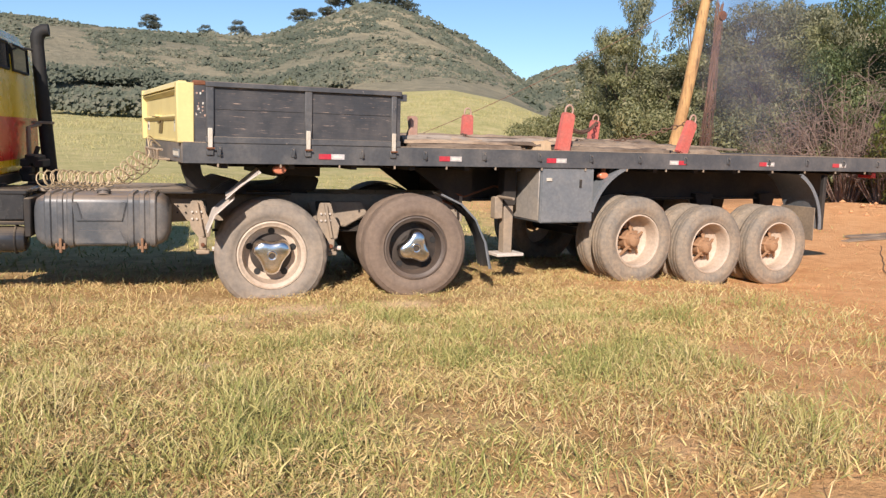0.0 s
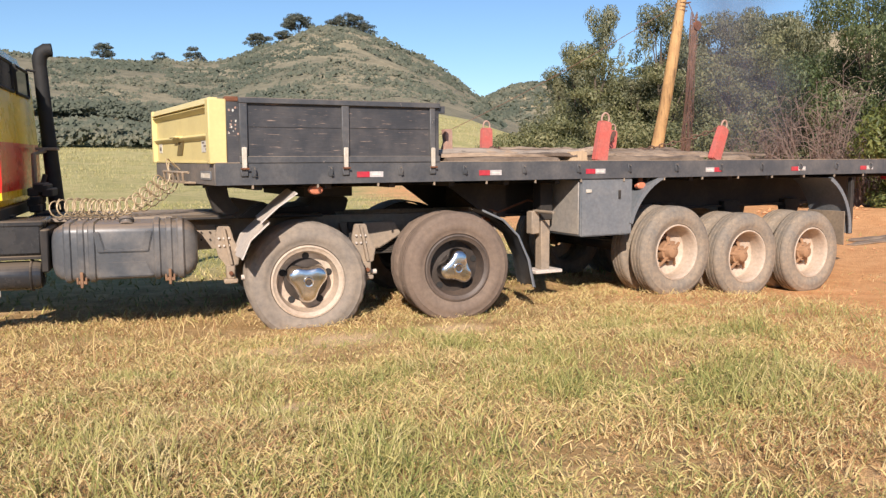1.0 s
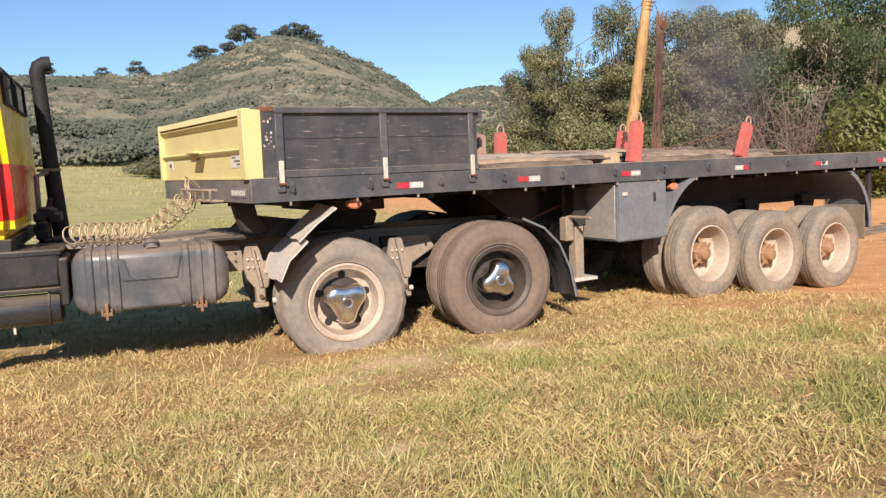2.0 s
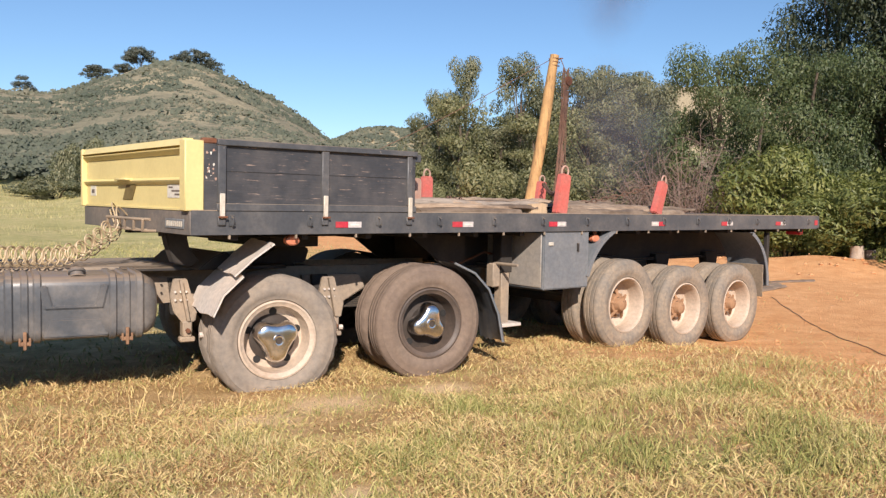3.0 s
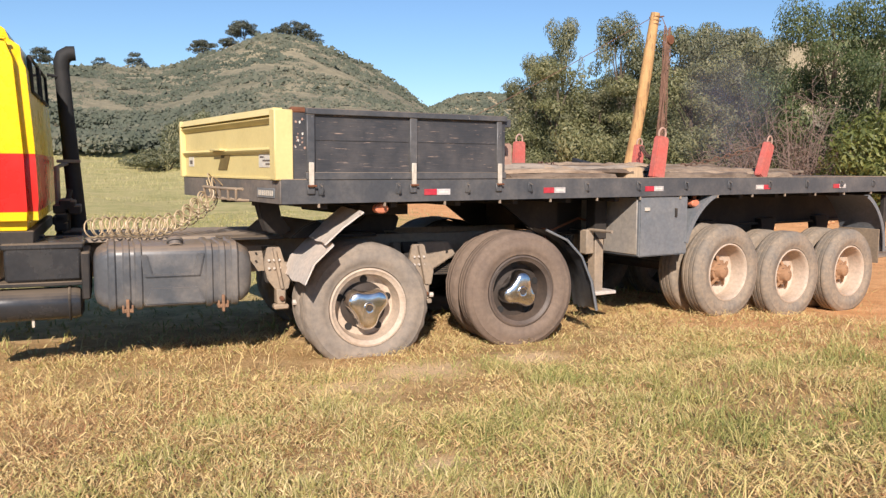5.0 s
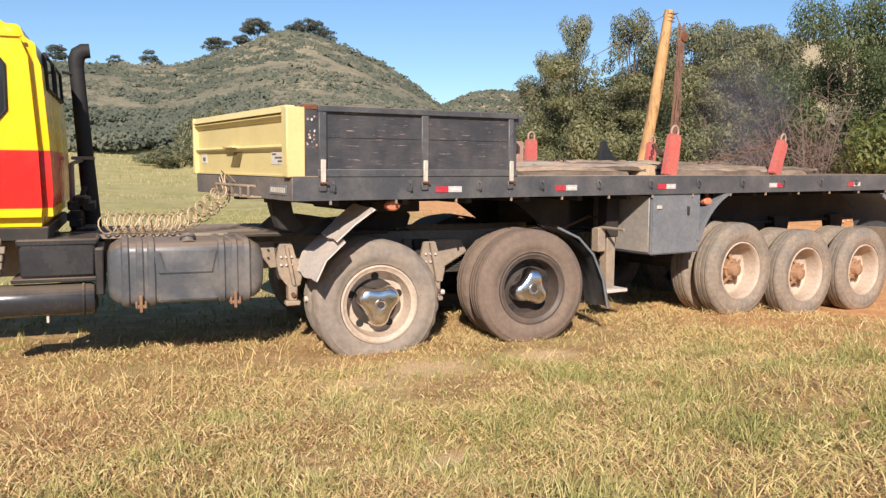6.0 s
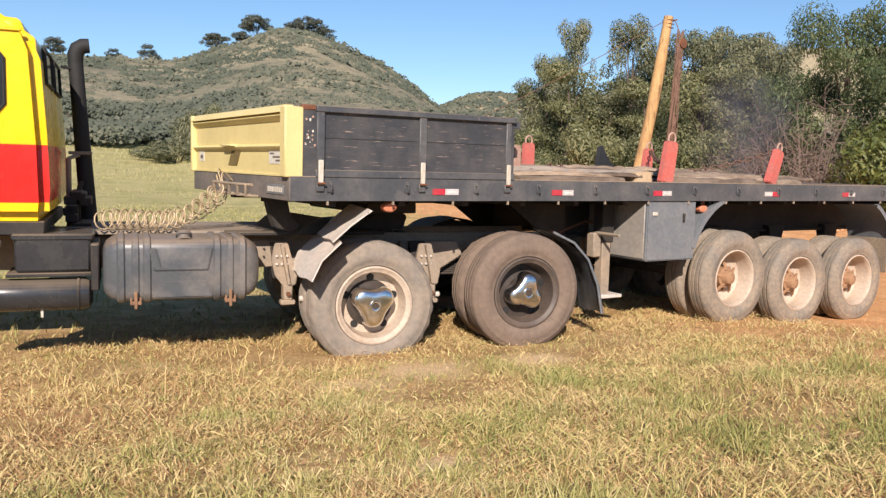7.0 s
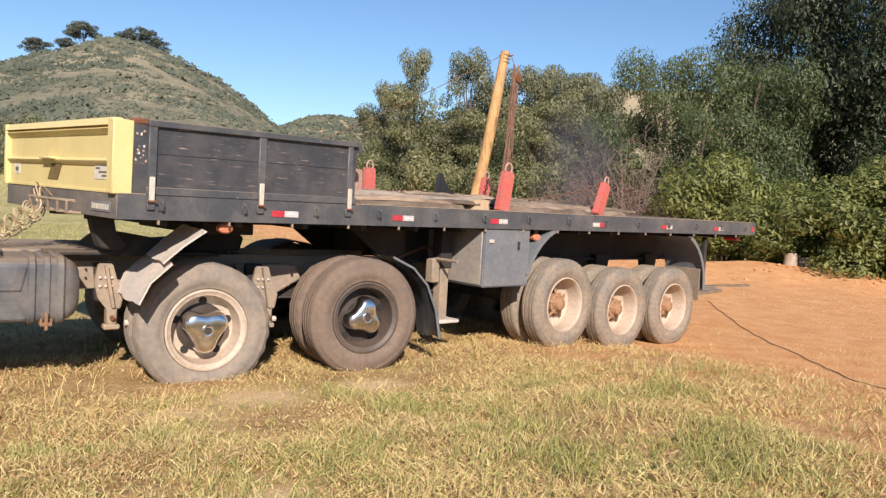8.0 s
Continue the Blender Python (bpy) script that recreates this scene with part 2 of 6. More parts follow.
def smoke_material():
    """Thin soot: each wisp fades out towards its rim."""
    m, nt, bsdf = nodes_of("smoke")
    bsdf.inputs["Base Color"].default_value = (0.10, 0.10, 0.125, 1)
    bsdf.inputs["Roughness"].default_value = 1.0
    bsdf.inputs["Specular IOR Level"].default_value = 0.0
    uv = nt.nodes.new("ShaderNodeUVMap").outputs["UV"]
    span = nt.nodes.new("ShaderNodeVectorMath")
    span.operation = "LENGTH"
    nt.links.new(uv, span.inputs[0])
    curl = noise_node(nt, 0.9, 4, 0.6, nt.nodes.new("ShaderNodeTexCoord").outputs["Object"])
    thin = calc(nt, "MULTIPLY", ramp(nt, span.outputs["Value"], [(0.0, (0.34,)), (0.5, (0.17,)), (1.0, (0.0,))]), ramp(nt, curl, [(0.30, (0.25,)), (0.62, (1.0,))]))
    nt.links.new(thin, bsdf.inputs["Alpha"])
    return m


M["smoke"] = smoke_material()


SCUFFS = ((0.10, -0.72, 0.40), (0.90, -0.52, 0.36), (1.92, -0.64, 0.26), (-0.35, -2.72, 0.22))      # x, y, reach of bare scuffed earth


def ground_material():
    """Trampled field: matted straw over red earth, giving way to bare orange clay behind the trailer."""
    m, nt, bsdf = nodes_of("field_earth")
    geo = nt.nodes.new("ShaderNodeNewGeometry")
    pos = geo.outputs["Position"]
    sep = nt.nodes.new("ShaderNodeSeparateXYZ")
    nt.links.new(pos, sep.inputs[0])
    x, y = sep.outputs["X"], sep.outputs["Y"]
    wide, mid, fine = noise_node(nt, 0.35, 5, 0.6, pos), noise_node(nt, 2.6, 6, 0.65, pos), noise_node(nt, 26.0, 5, 0.7, pos)
    s = calc(nt, "SUBTRACT", x, calc(nt, "MULTIPLY", calc(nt, "MINIMUM", y, 0.0), 0.67))
    s = calc(nt, "SUBTRACT", s, calc(nt, "MULTIPLY", calc(nt, "MAXIMUM", y, 0.0), 0.32))
    s = calc(nt, "ADD", s, calc(nt, "MULTIPLY", calc(nt, "SUBTRACT", wide, 0.5), 5.0))
    s = calc(nt, "ADD", s, calc(nt, "MULTIPLY", calc(nt, "SUBTRACT", mid, 0.5), 3.0))
    bare = ramp(nt, calc(nt, "DIVIDE", s, 12.0), [(0.30, (0.0,)), (0.62, (1.0,))])
    sand = 0.0
    for cx, cy, reach in SCUFFS:
        off = nt.nodes.new("ShaderNodeVectorMath")
        off.operation = "DISTANCE"
        off.inputs[1].default_value = (cx, cy, 0.06)
        nt.links.new(pos, off.inputs[0])
        near = calc(nt, "ADD", calc(nt, "DIVIDE", off.outputs["Value"], reach * 1.6), calc(nt, "MULTIPLY", calc(nt, "SUBTRACT", mid, 0.5), 1.3))
        sand = calc(nt, "MAXIMUM", sand, ramp(nt, near, [(0.40, (0.9,)), (0.95, (0.0,))]))
    dist = nt.nodes.new("ShaderNodeVectorMath")
    dist.operation = "LENGTH"
    nt.links.new(pos, dist.inputs[0])
    away = ramp(nt, calc(nt, "DIVIDE", dist.outputs["Value"], 100.0), [(0.36, (0.0,)), (0.46, (1.0,))])
    clay = ramp(nt, mid, [(0.25, (0.66, 0.30, 0.12)), (0.55, (0.81, 0.43, 0.195)), (0.8, (0.87, 0.53, 0.275))])
    litter = ramp(nt, mid, [(0.30, (0.33, 0.20, 0.082)), (0.5, (0.49, 0.32, 0.145)), (0.70, (0.70, 0.48, 0.245))])
    meadow = ramp(nt, calc(nt, "ADD", calc(nt, "MULTIPLY", wide, 0.5), calc(nt, "MULTIPLY", mid, 0.5)), [(0.36, (0.33, 0.32, 0.125)), (0.5, (0.48, 0.43, 0.19)), (0.62, (0.60, 0.50, 0.26))])
    beyond = ramp(nt, calc(nt, "DIVIDE", y, 20.0), [(0.12, (0.0,)), (0.26, (1.0,))])
    col = mix(nt, bare, mix(nt, beyond, litter, meadow), clay)
    col = mix(nt, sand, col, (0.80, 0.57, 0.33))
    col = mix(nt, away, col, meadow)
    col = mix(nt, 0.6, col, ramp(nt, fine, [(0.25, (0.6, 0.58, 0.55)), (0.75, (1.25, 1.22, 1.2))]), "MULTIPLY")
    nt.links.new(col, bsdf.inputs["Base Color"])
    bsdf.inputs["Roughness"].default_value = 0.95
    bsdf.inputs["Specular IOR Level"].default_value = 0.15
    bump(nt, bsdf, calc(nt, "ADD", fine, mid), 0.9, 0.03)
    return m


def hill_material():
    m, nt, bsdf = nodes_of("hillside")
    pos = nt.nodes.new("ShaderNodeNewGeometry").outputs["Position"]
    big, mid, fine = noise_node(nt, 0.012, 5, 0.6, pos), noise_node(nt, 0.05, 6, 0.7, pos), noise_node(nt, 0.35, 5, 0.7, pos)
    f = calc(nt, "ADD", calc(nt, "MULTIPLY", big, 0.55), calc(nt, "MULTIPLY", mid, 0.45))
    # dry brown-grey ground, lightened and greyed to carry some distance haze
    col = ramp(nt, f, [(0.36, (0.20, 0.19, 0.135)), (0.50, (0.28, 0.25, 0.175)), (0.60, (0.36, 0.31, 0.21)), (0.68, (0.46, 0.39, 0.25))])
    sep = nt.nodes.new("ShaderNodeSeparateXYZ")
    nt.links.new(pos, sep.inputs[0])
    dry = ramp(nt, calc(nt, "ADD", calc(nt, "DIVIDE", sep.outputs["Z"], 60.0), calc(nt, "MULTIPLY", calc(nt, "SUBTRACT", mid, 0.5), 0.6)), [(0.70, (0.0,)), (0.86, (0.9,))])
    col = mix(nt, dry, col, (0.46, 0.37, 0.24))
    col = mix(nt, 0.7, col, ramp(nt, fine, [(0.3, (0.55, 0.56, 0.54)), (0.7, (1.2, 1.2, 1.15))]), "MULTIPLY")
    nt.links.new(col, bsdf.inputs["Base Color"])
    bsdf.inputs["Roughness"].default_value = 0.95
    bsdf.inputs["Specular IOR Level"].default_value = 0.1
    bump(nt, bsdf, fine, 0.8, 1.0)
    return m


M["field_earth"], M["hillside"] = ground_material(), hill_material()


# ---- shape helpers ----
def part(name, bm, material, parent=None, label="", smooth=True):
    """Links a bmesh as one mesh object, under a thing or under a part."""
    me = bpy.data.meshes.new(name)
    bm.normal_update()
    bm.to_mesh(me)
    bm.free()
    me.materials.append(M[material])
    if smooth:
        me.shade_smooth()
        me.set_sharp_from_angle(angle=radians(38))
    ob = new(name, me)
    ob.parent = parent
    return tagged(ob, label)


def add_box(bm, x0, x1, y0, y1, z0, z1, bevel=0.006, m=None):
    made = bmesh.ops.create_cube(bm, size=1.0)["verts"]
    bmesh.ops.transform(bm, matrix=Matrix.Translation(((x0 + x1) / 2, (y0 + y1) / 2, (z0 + z1) / 2)) @ Matrix.Diagonal((x1 - x0, y1 - y0, z1 - z0, 1)), verts=made)
    if bevel:
        edges = list({e for v in made for e in v.link_edges})
        made = bmesh.ops.bevel(bm, geom=edges, offset=bevel, segments=1, affect="EDGES")["verts"]
    if m is not None:
        bmesh.ops.transform(bm, matrix=m, verts=made)
    return bm


def box(x0, x1, y0, y1, z0, z1, bevel=0.006, m=None):
    return add_box(bmesh.new(), x0, x1, y0, y1, z0, z1, bevel, m)


def add_tube(bm, points, radius, segments=8, closed=False):
    """A round bar along points; radius is one number or one for each point."""
    pts = [Vector(p) for p in points]
    radii = radius if isinstance(radius, (list, tuple)) else [radius] * len(pts)
    rings, side = [], None
    for i, p in enumerate(pts):
        if closed:
            ahead = pts[(i + 1) % len(pts)] - pts[i - 1]
        else:
            ahead = pts[min(i + 1, len(pts) - 1)] - pts[max(i - 1, 0)]
        ahead.normalize()
        if side is None:
            side = ahead.cross(Vector((0, 0, 1)) if abs(ahead.z) < 0.9 else Vector((1, 0, 0)))
        side = (side - ahead * side.dot(ahead)).normalized()
        up = ahead.cross(side)
        rings.append([bm.verts.new(p + radii[i] * (math.cos(a) * side + math.sin(a) * up)) for a in (math.tau * k / segments for k in range(segments))])
    count = len(rings)
    for i in range(count if closed else count - 1):
        a, b = rings[i], rings[(i + 1) % count]
        for k in range(segments):
            bm.faces.new((a[k], a[(k + 1) % segments], b[(k + 1) % segments], b[k]))
    if not closed:
        bm.faces.new(rings[0][::-1])
        bm.faces.new(rings[-1])
    return bm


def tube(points, radius, segments=8, closed=False):
    return add_tube(bmesh.new(), points, radius, segments, closed)


def lathe(profile, segments=64, closed=False):
    """Turns (y, radius) pairs about the y axis."""
    bm = bmesh.new()
    rings = []
    for y, r in profile:
        rings.append([bm.verts.new((r * math.cos(a), y, r * math.sin(a))) for a in (math.tau * k / segments for k in range(segments))])
    pairs = list(zip(rings, rings[1:])) + ([(rings[-1], rings[0])] if closed else [])
    for a, b in pairs:
        for k in range(segments):
            bm.faces.new((a[k], a[(k + 1) % segments], b[(k + 1) % segments], b[k]))
    if not closed:
        for ring in (rings[0][::-1], rings[-1]):
            bm.faces.new(ring)
    bmesh.ops.recalc_face_normals(bm, faces=bm.faces)
    return bm


def prism(outline, y0, y1, bevel=0.0):
    """An (x, z) outline pushed from y0 to y1."""
    bm = bmesh.new()
    a = [bm.verts.new((x, y0, z)) for x, z in outline]
    b = [bm.verts.new((x, y1, z)) for x, z in outline]
    bm.faces.new(a)
    bm.faces.new(b[::-1])
    for k in range(len(a)):
        bm.faces.new((a[k], b[k], b[(k + 1) % len(a)], a[(k + 1) % len(a)]))
    bmesh.ops.recalc_face_normals(bm, faces=bm.faces)
    if bevel:
        bmesh.ops.bevel(bm, geom=list(bm.edges), offset=bevel, segments=2, affect="EDGES")
    return bm


def arc_sheet(cx, cz, radius, a0, a1, y0, y1, thick=0.012, lip=0.0, steps=14):
    """A curved mudguard sheet about an axle, with an outer lip."""
    outer, inner = [], []
    for k in range(steps + 1):
        a = radians(a0 + (a1 - a0) * k / steps)
        outer.append((cx + radius * math.cos(a), cz + radius * math.sin(a)))
        inner.append((cx + (radius - thick) * math.cos(a), cz + (radius - thick) * math.sin(a)))
    bm = prism(outer + inner[::-1], y0, y1)
    if lip:
        low = [(cx + (radius - lip) * math.cos(radians(a0 + (a1 - a0) * k / steps)), cz + (radius - lip) * math.sin(radians(a0 + (a1 - a0) * k / steps))) for k in range(steps + 1)]
        other = prism(outer + low[::-1], y0 - 0.012, y0)
        me = bpy.data.meshes.new("lip")
        other.to_mesh(me)
        other.free()
        bm.from_mesh(me)
        bpy.data.meshes.remove(me)
    return bm


def bulk(name, verts, faces_per, loops, material, smooth=False):
    """A large mesh straight from arrays: loops holds the corner indices, faces_per corners to a face."""
    me = bpy.data.meshes.new(name)
    me.vertices.add(len(verts))
    me.vertices.foreach_set("co", np.ascontiguousarray(verts, dtype=np.float32).ravel())
    loops = np.ascontiguousarray(loops, dtype=np.int32).ravel()
    me.loops.add(len(loops))
    me.loops.foreach_set("vertex_index", loops)
    me.polygons.add(len(loops) // faces_per)
    me.polygons.foreach_set("loop_start", np.arange(0, len(loops), faces_per, dtype=np.int32))
    me.polygons.foreach_set("use_smooth", np.full(len(loops) // faces_per, smooth))
    me.update(calc_edges=True)
    me.materials.append(M[material])
    return me


# ---- the land ----
MID = (-2.0, -6.0)                      # middle of the polar sheet
CREST = [(-180, 5.0), (-60, 5.0), (-30, 6.2), (0, 6.3), (6, 6.05), (14, 6.0), (15.7, 6.4), (18, 7.15), (20.5, 7.8), (22.8, 7.88), (25, 7.3), (27.5, 6.25),
         (29.6, 5.05), (31.2, 3.9), (33, 2.6), (36, 1.5), (60, 1.0), (110, 3.0), (180, 5.0)]
FAR_CREST = [(-180, 2.0), (0, 2.0), (28, 3.0), (31.4, 3.8), (33.3, 4.7), (34.8, 5.0), (37, 4.9), (42, 4.8), (47, 5.6), (51, 6.8), (54.4, 7.8), (60, 7.8), (75, 5.0), (180, 2.0)]
RISE = [(-180, 3.0), (-10, 3.5), (8, 3.5), (14, 3.0), (21, 8.0), (27, 9.5), (31, 8.0), (38, 2.0), (50, 0.5), (180, 0.5)]


def along(table, a):
    return float(np.interp(a, [p for p, _ in table], [q for _, q in table]))


def step(a, b, v):
    u = min(1.0, max(0.0, (v - a) / (b - a)))
    return u * u * (3 - 2 * u)


def ground_height(x, y):
    dx, dy = x - MID[0], y - MID[1]
    r, az = math.hypot(dx, dy), math.degrees(math.atan2(dx, dy))
    z = 0.02 + 0.075 * min(4.0, max(0.0, -y)) * (1 - 0.55 * step(2.0, 7.0, x)) - 0.15 * step(5.2, 7.0, x)
    z += 0.035 * noise.noise((x * 0.5, y * 0.5, 0.0)) * step(0.2, 1.2, max(-y, y - 3.0)) + 0.10 * noise.noise((x * 0.13, y * 0.13, 3.0)) * step(8, 25, r)
    bank = step(46, 60, az) * (1 - step(85, 100, az)) * math.exp(-((r - 27.5) / 2.6) ** 2)
    z += bank * (0.42 + 0.35 * noise.noise((x * 0.6, y * 0.6, 9.0)))
    z -= 0.35 * step(12, 30, r) * step(20, 40, az) * (1 - step(34, 40, r)) * 0.5
    z += along(RISE, az) * step(38, 150, r)
    if r > 130:
        top = 380 * math.tan(radians(along(CREST, az))) + 1.2 - along(RISE, az)
        rough = 1 + 0.10 * noise.fractal((x * 0.012, y * 0.012, 1.0), 1.0, 2.0, 4) * step(150, 260, r)
        z += top * (step(135, 385, r) ** 0.85) * (1 - 0.7 * step(400, 720, r)) * (rough if r < 360 else 1.0)
        far = 900 * math.tan(radians(along(FAR_CREST, az)))
        z = max(z, far * step(560, 900, r) * (1 - 0.8 * step(930, 1600, r)))
    return z


def build_ground():
    angles = list(np.arange(-30.0, 95.0, 0.5)) + list(np.arange(95.0, 330.0, 5.0))
    radii = [0.0] + list(np.geomspace(0.5, 60, 74)) + list(np.geomspace(63, 1700, 84)) + [2500.0, 4200.0]
    verts, na = [], len(angles)
    for r in radii:
        for a in angles:
            x, y = MID[0] + r * math.sin(radians(a)), MID[1] + r * math.cos(radians(a))
            verts.append((x, y, ground_height(x, y)))
    i = np.arange(len(radii) - 1)[:, None] * na
    k = np.arange(na)[None, :]
    k2 = (k + 1) % na
    loops = np.stack([i + k, i + na + k, i + na + k2, i + k2], -1)
    me = bulk("ground", np.array(verts), 4, loops, "field_earth", True)
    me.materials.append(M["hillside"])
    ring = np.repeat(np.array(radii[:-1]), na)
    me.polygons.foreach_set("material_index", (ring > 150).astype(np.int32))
    tagged(new("ground", me), "dry trampled field of straw and orange clay rising to hills", kind="structure")


build_ground()


# ---- trailer ----
def tyre_profile(width, radius, bead):
    w, r, b = width, radius, bead
    prof = [(0.030, b), (0.012, b + 0.012), (0.004, b + 0.05), (0.000, b + 0.055), (-0.004, b + 0.11), (-0.001, b + 0.115), (0.006, r - 0.05), (0.014, r - 0.045), (0.024, r - 0.018), (0.046, r - 0.002)]
    for g in (0.30, 0.50, 0.70):
        prof += [(w * g - 0.009, r), (w * g - 0.006, r - 0.012), (w * g + 0.006, r - 0.012), (w * g + 0.009, r)]
    prof += [(w - y, q) for y, q in prof[9::-1]]
    return prof


def dual_wheel(name, parent, x, y, z, style, turn=0.0, flip=False, label=""):
    """Two tyres side by side on one hub; y is the outer tyre's outer face, and the hub looks towards -y unless flipped."""
    axle = new(name, None)
    axle.parent = parent
    axle.matrix_basis = pose(x, y, z, 0, 0, 180 if flip else 0)
    tagged(axle, label)
    rad, wide, bead = {"trailer": (0.525, 0.26, 0.315), "cream": (0.55, 0.28, 0.335), "brown": (0.54, 0.27, 0.325)}[style]
    rubber = {"trailer": "rubber_trailer", "cream": "rubber_dusty", "brown": "rubber_brown"}[style]
    for off in (0.0, 0.33):
        bm = lathe(tyre_profile(wide, rad - (0.0 if off == 0 else 0.004), bead), 96, True)
        if style != "trailer" and (style == "cream" or off):
            # shoulder lugs: every other pair of facets stands back
            for n, v in enumerate(bm.verts):
                r = math.hypot(v.co.x, v.co.z)
                if r > rad - 0.030 and (n % 96) % 4 < 2 and min(v.co.y, wide - v.co.y) < 0.05:
                    v.co.x, v.co.z = v.co.x * (1 - 0.011 / r), v.co.z * (1 - 0.011 / r)
        bmesh.ops.translate(bm, verts=bm.verts, vec=(0, off, 0))
        part("tyre", bm, rubber, axle, "worn dusty tyre" if off == 0 else "inner tyre of the pair")
    if style == "trailer":
        part("rim", lathe([(0.034, 0.320), (0.018, 0.319), (0.014, 0.304), (0.030, 0.292), (0.06, 0.284), (0.20, 0.272), (0.225, 0.245), (0.235, 0.15), (0.26, 0.14), (0.26, 0.30), (0.05, 0.315)], 56, True), "rim_cream", axle, "cream-painted deep dish rim")
        part("hub", lathe([(0.06, 0.0), (0.06, 0.045), (0.075, 0.07), (0.11, 0.082), (0.135, 0.09), (0.14, 0.115), (0.25, 0.12), (0.26, 0.0)], 24), "hub_clay", axle, "clay-caked hub")
        nuts = 10
        for k in range(nuts):
            a = math.tau * k / nuts
            c, s = math.cos(a), math.sin(a)
            part("wheel_nut", tube([(0.155 * c, 0.20, 0.155 * s), (0.155 * c, 0.245, 0.155 * s)], 0.017, 6), "hub_clay", axle)
        for k in range(5):
            a = math.tau * k / 5 + 0.4
            c, s = math.cos(a), math.sin(a)
            part("spoke", tube([(0.05 * c, 0.12, 0.05 * s), (0.215 * c, 0.20, 0.215 * s)], [0.024, 0.015], 8), "hub_clay", axle)
    else:
        rim = "rim_cream" if style == "cream" else "rim_brown"
        b = bead + 0.004
        dish = 0.185 if style == "cream" else b - 0.080
        part("rim", lathe([(0.034, b), (0.012, b - 0.001), (0.008, b - 0.016), (0.022, b - 0.030), (0.03, b - 0.052), (0.12, b - 0.066), (0.172, b - 0.078), (0.184, dish), (0.21, dish), (0.21, b - 0.03), (0.05, b - 0.004)], 56, True), rim, axle, "cream-painted rim" if style == "cream" else "dark brown rim with a bare edge")
        part("hub", lathe([(0.065, 0.0), (0.065, 0.105), (0.085, 0.125), (0.15, 0.135), (0.170, 0.185), (0.178, 0.205 if style == "cream" else 0.262), (0.20, 0.205 if style == "cream" else 0.262), (0.20, 0.0)], 40), "hub_dark", axle, "dark brown hub, deepened for the shade in its dish")
        for k in range(5):
            a = math.tau * k / 5 + 0.3
            bm = lathe([(0.166, 0.0), (0.166, 0.026), (0.186, 0.030), (0.186, 0.0)], 14)
            bmesh.ops.transform(bm, matrix=Matrix.Translation((0.226 * math.cos(a), 0.0, 0.226 * math.sin(a))) @ Matrix.Diagonal((1.2, 1, 1.2, 1)), verts=bm.verts)
            part("hand_hole", bm, "soot", axle)
        bm = bmesh.new()
        n, rings = 60, []
        for depth, grow in ((0.130, 1.03), (0.075, 1.02), (0.030, 0.97), (0.012, 0.91), (0.000, 0.80), (-0.006, 0.62), (-0.008, 0.46), (-0.010, 0.2)):
            ring = []
            for k in range(n):
                a = math.tau * k / n
                c = math.cos(3 * (a - radians(turn)))
                r = (0.140 + math.copysign(0.028 * abs(c) ** 0.75, c)) * grow * (1.18 if style == "cream" else 1.08)
                ring.append(bm.verts.new((r * math.cos(a), depth, r * math.sin(a))))
            rings.append(ring)
        for a, b in zip(rings, rings[1:]):
            for k in range(n):
                bm.faces.new((a[k], a[(k + 1) % n], b[(k + 1) % n], b[k]))
        bm.faces.new(rings[-1])
        bmesh.ops.recalc_face_normals(bm, faces=bm.faces)
        cap = part("hub_cap", bm, "chrome", axle, "chrome three-armed hub cap")
        part("cap_ring", lathe([(-0.010, 0.026), (-0.022, 0.030), (-0.024, 0.040), (-0.016, 0.048), (0.004, 0.050), (0.004, 0.026)], 24, True), "chrome", cap)
        part("cap_centre", lathe([(-0.016, 0.0), (-0.016, 0.014), (-0.013, 0.026), (0.0, 0.028), (0.0, 0.0)], 24), "hub_dark", cap)
    return axle


def reflective_strip(parent, x, z, red_first=True):
    for k, (mat, w) in enumerate((("tape_red", 0.125), ("tape_white", 0.135))):
        left = (x - 0.125 if k == 0 else x) if red_first else (x if k == 0 else x - 0.135)
        strip = part("reflector", box(left, left + w - 0.003, -0.006, -0.001, z - 0.025, z + 0.025, 0.0), mat, parent, "red reflective tape" if k == 0 else "white reflective tape")
        if k == 1:
            part("print", box(left + 0.02, left + w - 0.025, -0.008, -0.0062, z - 0.008, z + 0.006, 0.0), "sticker", strip)


